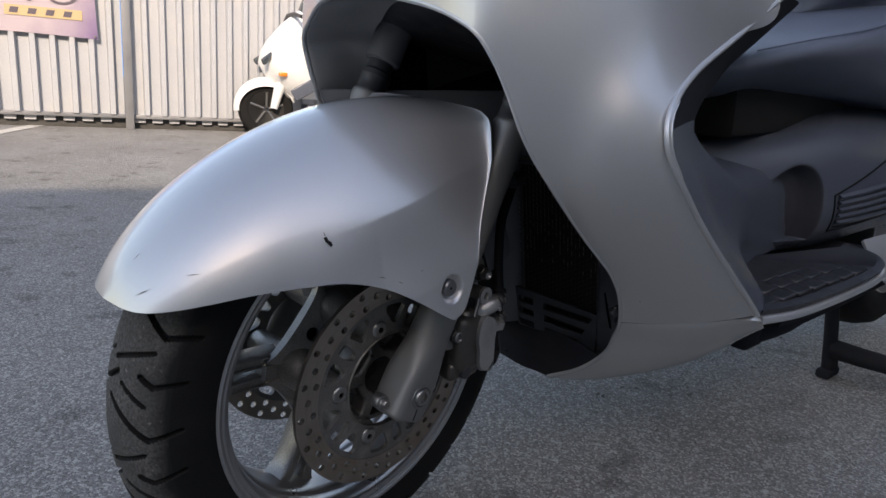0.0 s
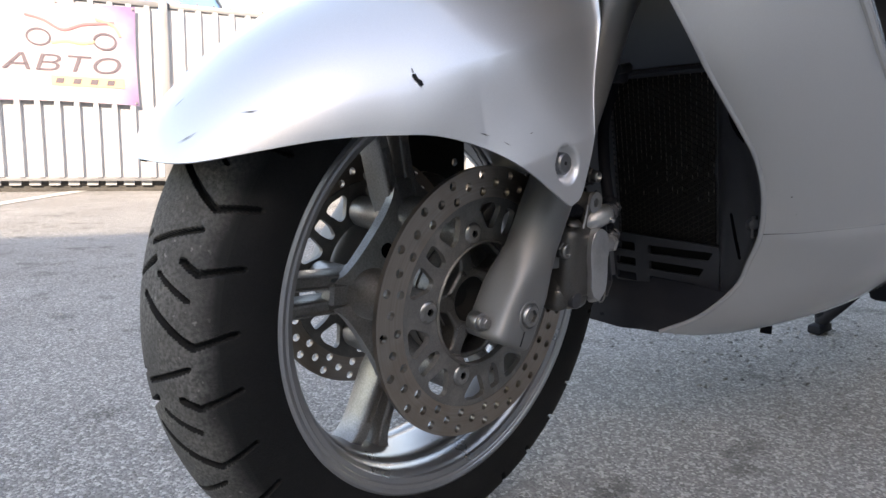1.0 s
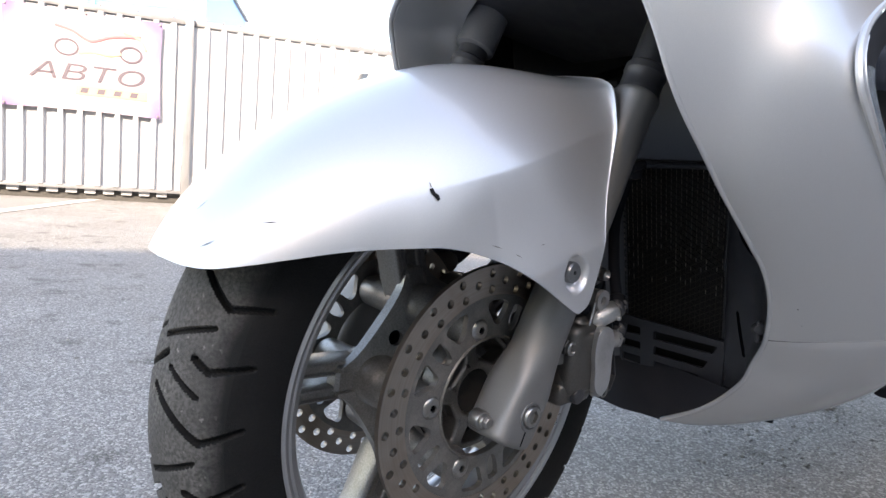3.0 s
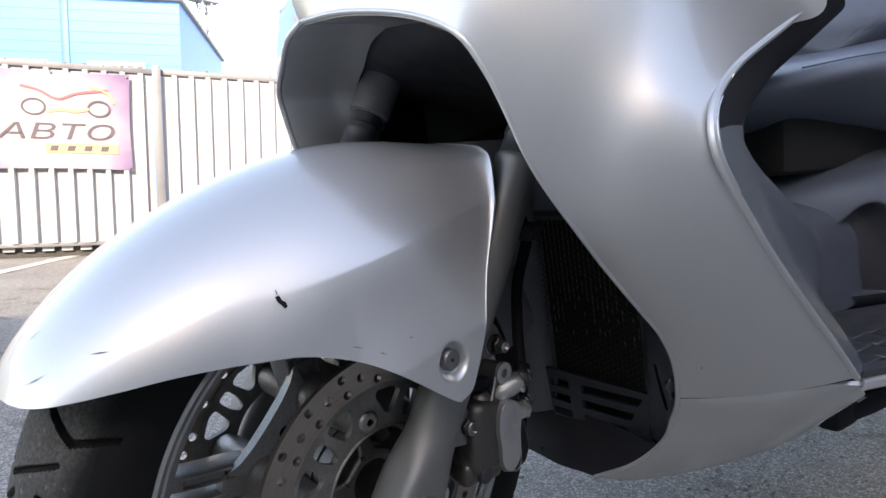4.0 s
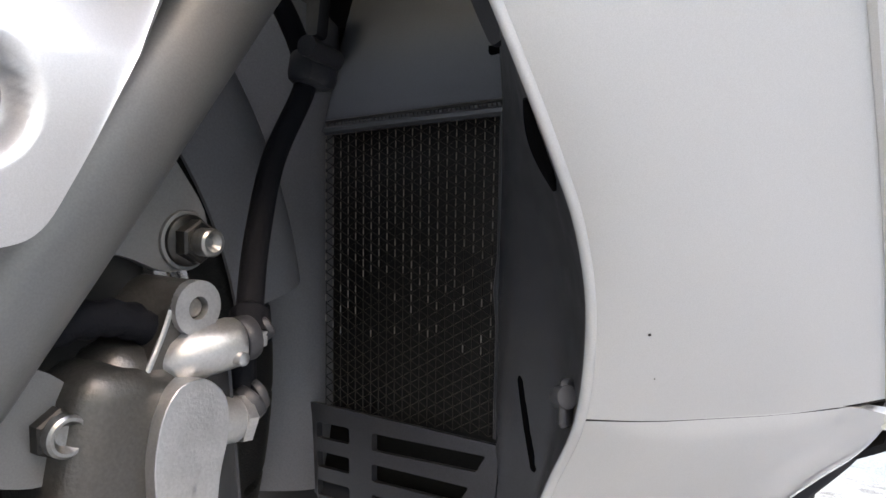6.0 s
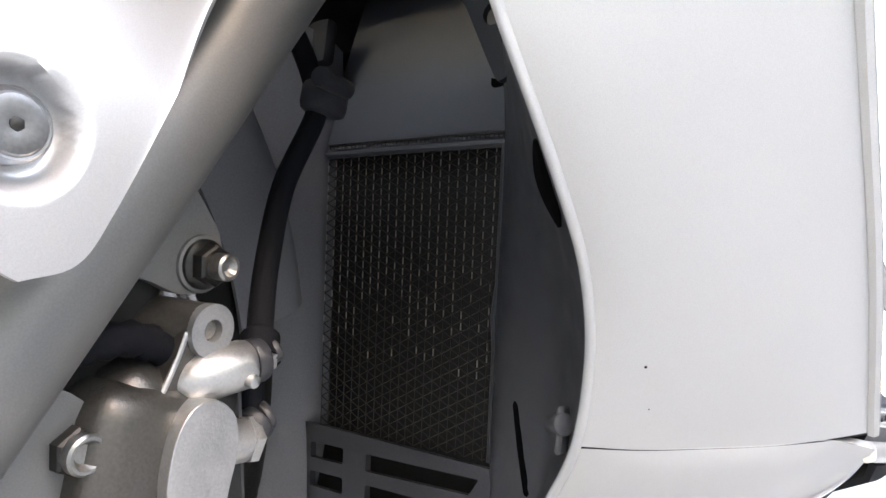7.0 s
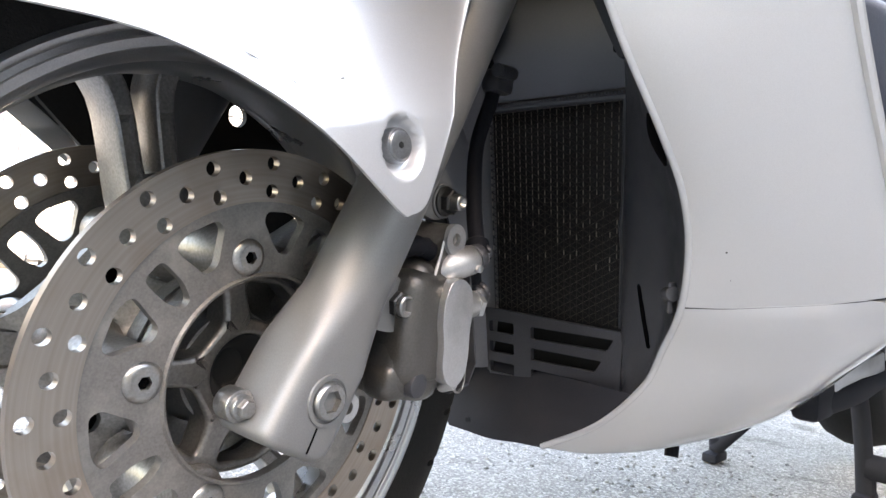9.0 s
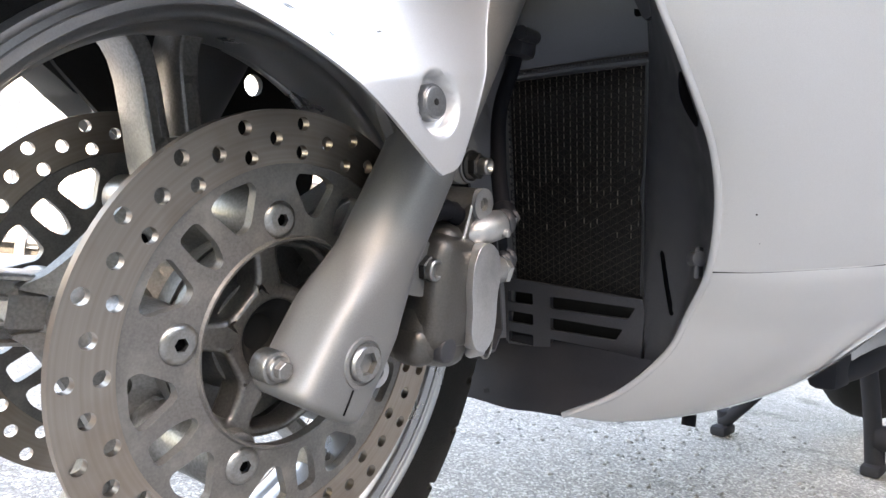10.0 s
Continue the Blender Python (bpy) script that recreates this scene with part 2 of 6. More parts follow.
CALIPERM = material("stained_casting", (0.122, 0.115, 0.108), 0.38, 0.78, grain=0.2, grain_scale=700, stain=0.4, stain_scale=25, stain_color=(0.095, 0.082, 0.070), bump=0.12, bump_scale=800, rough_var=0.1)
BLACK = material("black_plastic", (0.034, 0.035, 0.041), 0.42, grain=0.3, grain_scale=900, stain=0.3, stain_scale=20, stain_color=(0.035, 0.034, 0.034), bump=0.15, bump_scale=1800, rough_var=0.08)
# grey base tinted blue for the sky that the panels mirror
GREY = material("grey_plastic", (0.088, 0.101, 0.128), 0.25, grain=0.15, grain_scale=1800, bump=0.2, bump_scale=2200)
HOSE = material("rubber_hose", (0.009, 0.0095, 0.0120), 0.6, bump=0.2, bump_scale=600, spec=0.06)
# the sky's blue reflection is put into the vinyl's colour
LEATHER = material("seat_vinyl", (0.115, 0.132, 0.172), 0.33, grain=0.2, grain_scale=900, bump=0.5, bump_scale=700, stain=0.2, stain_scale=10)
CORE = material("radiator_core", (0.013, 0.012, 0.011), 0.6, 0.4, grain=0.4, grain_scale=300, stretch=(1, 1, 6))
GUARD = material("radiator_guard", (0.055, 0.050, 0.046), 0.4, 0.7, grain=0.4, grain_scale=300)
WHITE = material("white_paint", (0.74, 0.74, 0.73), 0.4, coat=0.5, stain=0.1, stain_scale=9)
FENCEM = material("zinc_sheet", (0.43, 0.445, 0.47), 0.5, 0.15, grain=0.1, grain_scale=90, stain=0.35, stain_scale=3.0, stain_color=(0.5, 0.49, 0.47), rough_var=0.1)
POSTM = material("fence_post_paint", (0.21, 0.215, 0.225), 0.5, 0.2, stain=0.3, stain_scale=6)
# footing concrete with the deep shadow under the fence put into its colour
SHADEKERBM = material("concrete", (0.085, 0.083, 0.08), 0.9, grain=0.4, grain_scale=60, stain=0.5, stain_scale=6, bump=0.6, bump_scale=90)
LINEM = material("road_paint", (0.62, 0.61, 0.57), 0.85, grain=0.5, grain_scale=70, stain=0.7, stain_scale=16, stain_color=(0.3, 0.29, 0.28))
BANNERM = banner_material()
LETTER = material("banner_print", (0.105, 0.086, 0.104), 0.7)
PRINTRED = material("red_print", (0.42, 0.14, 0.15), 0.7)
PRINTYEL = material("yellow_print", (0.50, 0.38, 0.21), 0.7)
BLUE = material("blue_sheet", (0.03, 0.23, 0.62), 0.45, stain=0.15, stain_scale=0.6, stain_color=(0.03, 0.18, 0.5))
WALLM = material("plaster", (0.39, 0.38, 0.362), 0.9, grain=0.2, grain_scale=20, stain=0.3, stain_scale=0.8, bump=0.2, bump_scale=40)
# kept dark so that the added east wall throws little light back
BLOCKERM = material("blocker_dark", (0.060, 0.062, 0.066), 0.85, grain=0.2, grain_scale=20, stain=0.3, stain_scale=0.9, bump=0.2, bump_scale=40)
ROOFM = material("grey_roof", (0.3, 0.3, 0.31), 0.7, stain=0.2, stain_scale=1)
GLASS = material("window_glass", (0.05, 0.06, 0.07), 0.06, spec=0.8)
ORANGE = material("amber_lens", (0.75, 0.22, 0.03), 0.2, coat=0.6)
CRANEM = material("crane_steel", (0.30, 0.34, 0.40), 0.5, 0.3, stain=0.3, stain_scale=2)
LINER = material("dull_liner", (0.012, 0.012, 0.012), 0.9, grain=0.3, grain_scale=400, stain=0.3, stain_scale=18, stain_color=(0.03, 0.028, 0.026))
COWLM = material("grey_cowl", (0.155, 0.158, 0.172), 0.5, grain=0.2, grain_scale=900, stain=0.2, stain_scale=9, bump=0.1, bump_scale=1500)
UPPERM = material("blue_black_plastic", (0.042, 0.044, 0.055), 0.6, grain=0.2, grain_scale=900, stain=0.2, stain_scale=9, bump=0.1, bump_scale=1500)
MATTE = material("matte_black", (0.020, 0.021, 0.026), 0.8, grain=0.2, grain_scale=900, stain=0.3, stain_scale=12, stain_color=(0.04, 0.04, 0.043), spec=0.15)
# pale metal that paints the light catching the guard's uprights
GLINTM = material("wire_glint", (0.37, 0.35, 0.335), 0.35, 0.7, grain=0.7, grain_scale=260)
GRITM = material("grit_stone", (0.34, 0.33, 0.31), 0.9, grain=0.3, grain_scale=500, island=0.7)
SCREWM = material("screw_steel", (0.26, 0.262, 0.268), 0.36, 0.9, grain=0.2, grain_scale=900, stain=0.3, stain_scale=150, stain_color=(0.09, 0.08, 0.07))
# near-black fill that stands for the shade inside holes, slots and sockets
HOLESHADE = material("hole_shade", (0.0025, 0.0025, 0.0028), 1.0, spec=0.0)
MARK = material("chip_and_gap_black", (0.012, 0.012, 0.013), 0.7, spec=0.1)


# ---------------------------------------------------------------- helpers for meshes
def mesh_of(name, verts, faces, mat, smooth=True, sharp=40.0):
    me = bpy.data.meshes.new(name)
    me.from_pydata([tuple(v) for v in verts], [], [tuple(f) for f in faces])
    me.materials.append(mat)
    bm = bmesh.new()
    bm.from_mesh(me)
    bmesh.ops.remove_doubles(bm, verts=bm.verts, dist=1e-6)
    bmesh.ops.recalc_face_normals(bm, faces=bm.faces)
    bm.to_mesh(me)
    bm.free()
    if smooth:
        me.polygons.foreach_set("use_smooth", [True] * len(me.polygons))
        me.set_sharp_from_angle(angle=radians(sharp))
    return me


def part(name, data, material_, parent, label="", m=None, smooth=True, sharp=40.0):
    """Links one mesh object under a thing or a part. data: a bmesh, a mesh, or (verts, faces)."""
    if isinstance(data, bmesh.types.BMesh):
        me = bpy.data.meshes.new(name)
        bmesh.ops.recalc_face_normals(data, faces=data.faces)
        data.to_mesh(me)
        data.free()
        me.materials.append(material_)
        if smooth:
            me.polygons.foreach_set("use_smooth", [True] * len(me.polygons))
            me.set_sharp_from_angle(angle=radians(sharp))
    elif isinstance(data, tuple):
        me = mesh_of(name, data[0], data[1], material_, smooth, sharp)
    else:
        me = data
    ob = new(name, me)
    ob.parent = parent
    if m is not None:
        ob.matrix_basis = m
    if label:
        ob["label"] = label
    return ob


def thing(name, label, category, m=None, kind="", group=""):
    ob = new(name)
    if m is not None:
        ob.matrix_basis = m
    return tagged(ob, label, category, group, kind)


def join(*pieces):
    verts, faces = [], []
    for v, f in pieces:
        k = len(verts)
        verts += [tuple(p) for p in v]
        faces += [tuple(i + k for i in q) for q in f]
    return verts, faces


def moved(piece, m):
    return [tuple(m @ Vector(v)) for v in piece[0]], piece[1]


def spline(pts, n):
    """n points along a smooth curve through pts, evenly spaced."""
    p = np.array(pts, float)
    q = np.vstack([2 * p[0] - p[1], p, 2 * p[-1] - p[-2]])
    out = []
    for i in range(1, len(q) - 2):
        for t in np.linspace(0, 1, 24, endpoint=False):
            a, b, c, d = q[i - 1], q[i], q[i + 1], q[i + 2]
            out.append(0.5 * (2 * b + (c - a) * t + (2 * a - 5 * b + 4 * c - d) * t * t + (3 * b - a - 3 * c + d) * t ** 3))
    out.append(p[-1])
    out = np.array(out)
    s = np.r_[0, np.cumsum(np.linalg.norm(np.diff(out, axis=0), axis=1))]
    u = np.linspace(0, s[-1], n)
    return np.stack([np.interp(u, s, out[:, k]) for k in range(out.shape[1])], 1)


def grid(rows, close_u=False, close_v=False):
    """Quads over rows of points."""
    nu, nv = len(rows), len(rows[0])
    verts = [tuple(p) for r in rows for p in r]
    faces = []
    for i in range(nu if close_u else nu - 1):
        for j in range(nv if close_v else nv - 1):
            a, b = i, (i + 1) % nu
            c, d = j, (j + 1) % nv
            faces.append((a * nv + c, a * nv + d, b * nv + d, b * nv + c))
    return verts, faces


def shell(rows, t, close_v=False):
    """A sheet over rows of points, with thickness t against its normals."""
    P = np.array(rows, float)
    du = np.gradient(P, axis=0)
    dv = np.gradient(P, axis=1)
    if close_v:
        dv = (np.roll(P, -1, 1) - np.roll(P, 1, 1)) / 2
    n = np.cross(du, dv)
    n /= np.maximum(np.linalg.norm(n, axis=2, keepdims=True), 1e-9)
    Q = P + n * t
    nu, nv = P.shape[:2]
    verts = [tuple(p) for p in P.reshape(-1, 3)] + [tuple(p) for p in Q.reshape(-1, 3)]
    k = nu * nv
    faces = []
    for i in range(nu - 1):
        for j in range(nv if close_v else nv - 1):
            j2 = (j + 1) % nv
            a, b, c, d = i * nv + j, i * nv + j2, (i + 1) * nv + j2, (i + 1) * nv + j
            faces += [(a, b, c, d), (k + d, k + c, k + b, k + a)]
    loop = []
    if not close_v:
        loop = [(0, j) for j in range(nv)] + [(i, nv - 1) for i in range(1, nu)] + [(nu - 1, j) for j in range(nv - 2, -1, -1)] + [(i, 0) for i in range(nu - 2, 0, -1)]
        loops = [loop]
    else:
        loops = [[(0, j) for j in range(nv)], [(nu - 1, j) for j in range(nv)]]
    for lp in loops:
        for (i, j), (i2, j2) in zip(lp, lp[1:] + lp[:1]):
            a, b = i * nv + j, i2 * nv + j2
            faces.append((a, b, k + b, k + a))
    return verts, faces


def coons(bottom, top, left, right, nu, nv, bulge=0.0, toward=(0, -1, 0)):
    """A patch between four curves; bottom and top run left to right, left and right run bottom to top."""
    b, t = spline(bottom, nu), spline(top, nu)
    l, r = spline(left, nv), spline(right, nv)
    rows = []
    for j, v in enumerate(np.linspace(0, 1, nv)):
        row = []
        for i, u in enumerate(np.linspace(0, 1, nu)):
            p = (1 - v) * b[i] + v * t[i] + (1 - u) * l[j] + u * r[j]
            p = p - ((1 - u) * (1 - v) * b[0] + u * (1 - v) * b[-1] + (1 - u) * v * t[0] + u * v * t[-1])
            p = p + np.array(toward) * bulge * math.sin(math.pi * u) ** 0.8 * (math.sin(math.pi * v) ** 0.5 if v not in (0, 1) else 0)
            row.append(p)
        rows.append(row)
    return rows


def lathe(profile, n=64, close=False):
    """A surface of revolution about the y axis; profile: (y, radius)."""
    rows = [[(r * math.cos(2 * math.pi * k / n), y, r * math.sin(2 * math.pi * k / n)) for y, r in profile] for k in range(n)]
    return grid(rows, close_u=True, close_v=close)


def tube(points, radius, n=12, caps=True):
    p = np.array(points, float)
    rad = radius if hasattr(radius, "__len__") else [radius] * len(p)
    tang = np.gradient(p, axis=0)
    tang /= np.linalg.norm(tang, axis=1, keepdims=True)
    up = np.array((0.31, 0.17, 0.93)) if abs(tang[0][2]) < 0.9 else np.array((0.93, 0.31, 0.17))
    rows = []
    for q, tg, r in zip(p, tang, rad):
        a = np.cross(tg, up)
        a /= np.linalg.norm(a)
        b = np.cross(tg, a)
        up = np.cross(a, tg)
        rows.append([q + r * (math.cos(2 * math.pi * k / n) * a + math.sin(2 * math.pi * k / n) * b) for k in range(n)])
    v, f = grid(rows, close_v=True)
    if caps:
        f = f + [tuple(range(n)), tuple(range(len(v) - 1, len(v) - n - 1, -1))]
    return v, f


def rod(a, b, r, n=16, ends=0.0):
    """A round bar from a to b; ends: the bevel at its ends."""
    a, b = np.array(a, float), np.array(b, float)
    d = (b - a) / np.linalg.norm(b - a)
    if not ends:
        return tube([a, b], r, n)
    return tube([a, a + d * ends * 0.3, a + d * ends, b - d * ends, b - d * ends * 0.3, b], [r - ends, r - ends * 0.3, r, r, r - ends * 0.3, r - ends], n)


def hexagon(a, b, r):
    return tube([a, np.array(a) + (np.array(b) - np.array(a)) * 0.85, b], [r, r, r * 0.88], 6)


def box(size, centre=(0, 0, 0), bevel=0.0, segments=2):
    bm = bmesh.new()
    bmesh.ops.create_cube(bm, size=1.0)
    bmesh.ops.scale(bm, vec=size, verts=bm.verts)
    if bevel:
        bmesh.ops.bevel(bm, geom=bm.edges, offset=bevel, segments=segments, affect="EDGES", profile=0.5)
    bmesh.ops.translate(bm, vec=centre, verts=bm.verts)
    v, f = [tuple(x.co) for x in bm.verts], [tuple(x.index for x in q.verts) for q in bm.faces]
    bm.free()
    return v, f


def inside(p, poly):
    hit = False
    for (x0, y0), (x1, y1) in zip(poly, poly[1:] + poly[:1]):
        if (y0 > p[1]) != (y1 > p[1]) and p[0] < (x1 - x0) * (p[1] - y0) / (y1 - y0) + x0:
            hit = not hit
    return hit


def plate(outer, holes, y0, y1, place=lambda x, y, z: (x, y, z)):
    """A flat plate with holes, outlined in (x, z), between y0 and y1."""
    pts, edges, loops = [], [], []
    for lp in [outer, *holes]:
        k = len(pts)
        pts += [Vector(p) for p in lp]
        idx = list(range(k, k + len(lp)))
        edges += list(zip(idx, idx[1:] + idx[:1]))
        loops.append(idx)
    vs, es, fs, *_ = geo.delaunay_2d_cdt(pts, edges, [], 0, 1e-7)
    keep = []
    for q in fs:
        c = sum((vs[i] for i in q), Vector((0, 0))) / len(q)
        if inside(c, [tuple(p) for p in outer]) and not any(inside(c, [tuple(p) for p in h]) for h in holes):
            keep.append(q)
    n = len(vs)
    verts = [place(v.x, y0, v.y) for v in vs] + [place(v.x, y1, v.y) for v in vs]
    faces = [tuple(q) for q in keep] + [tuple(i + n for i in reversed(q)) for q in keep]
    for idx in loops:
        for a, b in zip(idx, idx[1:] + idx[:1]):
            faces.append((a, b, b + n, a + n))
    return verts, faces


def ring_pts(r, n, cx=0.0, cz=0.0, start=0.0):
    return [(cx + r * math.cos(start + 2 * math.pi * k / n), cz + r * math.sin(start + 2 * math.pi * k / n)) for k in range(n)]


def polar_poly(pts, n_arc=1):
    return [(r * math.cos(radians(a)), r * math.sin(radians(a))) for r, a in pts]


def rounded(poly, r, n=3):
    """The polygon with its corners rounded."""
    out = []
    m = len(poly)
    for i in range(m):
        p0, p, p1 = np.array(poly[i - 1]), np.array(poly[i]), np.array(poly[(i + 1) % m])
        a, b = p0 - p, p1 - p
        k = min(r, np.linalg.norm(a) * 0.45, np.linalg.norm(b) * 0.45)
        a, b = p + a / np.linalg.norm(a) * k, p + b / np.linalg.norm(b) * k
        for t in np.linspace(0, 1, n + 1):
            out.append(tuple((1 - t) ** 2 * a + 2 * t * (1 - t) * p + t * t * b))
    return out


# ---------------------------------------------------------------- the yard
def build_ground():
    rows = [[(x, y, 0.0) for y in (-400, -60, -12, -3, 0, 3, 8, 30, 120, 900)] for x in (-600, -80, -14, -4, 0, 4, 14, 80, 600)]
    ob = part("ground", grid(rows), ASPHALT, None, smooth=False)
    tagged(ob, "worn grey asphalt of a yard with pale stone grains", "ground", kind="structure")


def build_grit():
    """Small flat stones and crumbs of asphalt lying about, more of them in a few drifts."""
    rng = random.Random(5)
    verts, faces = [], []
    drifts = [(0.84, 0.16), (0.76, 0.06), (0.95, -0.05), (0.62, -0.10), (1.10, 0.16), (0.80, 0.35), (0.90, 0.20), (0.55, -0.30)]
    for k in range(600):
        if k % 3:
            cx, cy = drifts[k % len(drifts)]
            x, y = rng.gauss(cx, 0.10), rng.gauss(cy, 0.07)
        else:
            x, y = rng.uniform(-0.7, 2.2), rng.uniform(-0.7, 1.6)
        s = rng.choice((0.0014, 0.0018, 0.0022, 0.003, 0.004))
        turn, n = rng.uniform(0, 6.3), len(verts)
        for h, w in ((0.0, 1.0), (0.45, 0.9), (0.8, 0.45)):
            for i in range(5):
                q = turn + i * 1.257 + rng.uniform(-0.25, 0.25)
                verts.append((x + 1.4 * s * w * math.cos(q), y + s * w * math.sin(q), h * s))
        for ring in (0, 5):
            faces += [(n + ring + i, n + ring + (i + 1) % 5, n + ring + 5 + (i + 1) % 5, n + ring + 5 + i) for i in range(5)]
        faces.append(tuple(n + 10 + i for i in range(5)))
    ob = part("grit", (verts, faces), GRITM, None, smooth=False)
    tagged(ob, "small pale stones and crumbs scattered on the asphalt", "grit", kind="stuff")


FENCE_M, FENCE_B = -0.19, 5.50          # the fence stands on y = M x + B
ANG = math.atan(FENCE_M)
FENCE = Matrix.Translation((0, FENCE_B, 0)) @ Matrix.Rotation(ANG, 4, "Z")


def corrugated(x0, x1, z0, z1, pitch=0.131, depth=0.048, thick=0.003):
    """A ribbed sheet: flat pans with narrow raised ribs."""
    xs, x = [], x0
    while x < x1:
        for dx, d in ((0.0, 0), (0.074, 0), (0.082, 1), (0.116, 1), (0.124, 0)):
            if x + dx <= x1:
                xs.append((x + dx, -depth * d))
        x += pitch
    xs.append((x1, 0.0))
    rows = [[(x, y, z) for x, y in xs] for z in (z0, z1)]
    return shell(rows, thick)


def build_fence():
    fence = thing("fence", "tall fence of pale ribbed metal sheets between square posts", "fence", FENCE, kind="structure")
    posts = [-7.3, -5.2, -3.1, -1.03, 1.055, 3.15, 5.25, 7.3, 9.4, 11.5]
    for a, b in zip(posts, posts[1:]):
        part("sheet", corrugated(a + 0.035, b - 0.035, 0.115, 1.455), FENCEM, fence, smooth=False)
        part("top_rail", box((b - a - 0.05, 0.035, 0.045), ((a + b) / 2, -0.004, 1.478), 0.004), POSTM, fence)
        part("bottom_rail", box((b - a - 0.05, 0.045, 0.030), ((a + b) / 2, -0.012, 0.100), 0.003), POSTM, fence)
        x = a + 0.08
        while x < b - 0.06:
            part("foot_tab", box((0.080, 0.02, 0.035), (x, 0.012, 0.066), 0.003, 1), FENCEM, fence)
            part("rail_stud", box((0.012, 0.04, 0.016), (x + 0.05, -0.006, 1.507), 0.002, 1), POSTM, fence)
            x += 0.131
    for x in posts:
        part("post", box((0.062, 0.062, 1.52), (x, -0.045, 0.76), 0.004), POSTM, fence)
    part("footing", box((posts[-1] - posts[0], 0.16, 0.092), ((posts[0] + posts[-1]) / 2, 0.115, 0.045), 0.006), SHADEKERBM, fence, "low concrete footing coloured dark for the shadow under the fence")


def build_banner():
    x0, x1, z0, z1 = -0.23, 0.855, 0.680, 1.435
    banner = thing("banner", "faded lilac fabric banner hung on the ribbed fence", "banner", FENCE @ Matrix.Translation((0, -0.040, 0)))
    rows = []
    for z in np.linspace(z0, z1, 22):
        row = []
        for x in np.linspace(x0, x1, 40):
            u, v = (x - x0) / (x1 - x0), (z - z0) / (z1 - z0)
            sag = 0.010 * math.sin(9 * u + 2 * v) * math.sin(math.pi * v) + 0.012 * math.sin(5 * (u + v))
            edge = 0.010 * math.sin(math.pi * v) * (u - 0.5) * 2
            row.append((x - edge, -0.012 + 0.12 * sag, z + 0.012 * math.sin(math.pi * u) * (1 if v > 0.5 else -1) * abs(2 * v - 1) * -1))
        rows.append(row)
    part("cloth", shell(rows, 0.002), BANNERM, banner)
    for x, z in ((x0 + 0.02, z1 - 0.02), (x1 - 0.02, z1 - 0.02), (x1 - 0.02, z0 + 0.02), (x0 + 0.02, z0 + 0.02), ((x0 + x1) / 2, z1 - 0.015)):
        part("eyelet", rod((x, -0.026, z), (x, -0.008, z), 0.009, 12), BOLT, banner)

    def word(text, x, z, size, mat, shear=0.22, stretch=1.0):
        cu = bpy.data.curves.new("lettering", "FONT")
        cu.body, cu.size, cu.extrude, cu.shear = text, size, 0.0004, shear
        cu.materials.append(mat)
        ob = new("lettering", cu)
        ob.parent = banner
        ob.matrix_basis = Matrix.Translation((x, -0.0190, z)) @ Matrix.Rotation(radians(90), 4, "X") @ Matrix.Diagonal((stretch, 1, 1, 1))

    word("АВТО", x0 + 0.165, z0 + 0.235, 0.165, LETTER, 0.2, 1.75)
    # the second word stands as plain slanted bars on a yellow band
    part("print_band", moved(box((0.50, 0.002, 0.072)), Matrix.Translation((x0 + 0.735, -0.0172, z0 + 0.165))), PRINTYEL, banner)
    for k in range(4):
        m = Matrix.Translation((x0 + 0.545 + 0.115 * k, -0.0196, z0 + 0.165))
        sh = Matrix.Identity(4)
        sh[0][2] = 0.3
        part("print_bar", moved(box((0.052, 0.002, 0.040)), m @ sh), LETTER, banner)
    # a sketch of a motor vehicle in strokes
    def stroke(pts, r, mat):
        p = spline(pts, 24)
        part("print_stroke", moved(tube([(x0 + x, 0, z0 + z) for x, z in p], r, 8), Matrix.Translation((0, -0.0185, 0)) @ Matrix.Diagonal((1, 0.08, 1, 1))), mat, banner)
    for cx in (0.42, 0.86):
        part("print_stroke", moved(tube([(x0 + cx + 0.075 * math.cos(a), 0, z0 + 0.475 + 0.058 * math.sin(a)) for a in np.linspace(0, 2 * math.pi, 28)], 0.008, 8, caps=False), Matrix.Translation((0, -0.0185, 0)) @ Matrix.Diagonal((1, 0.08, 1, 1))), LETTER, banner)
    stroke([(0.34, 0.63), (0.46, 0.60), (0.58, 0.54), (0.72, 0.59), (0.93, 0.62)], 0.010, PRINTRED)
    stroke([(0.50, 0.44), (0.60, 0.46), (0.70, 0.45), (0.79, 0.47)], 0.012, PRINTYEL)
    stroke([(0.80, 0.64), (0.92, 0.60), (0.97, 0.52)], 0.010, PRINTYEL)


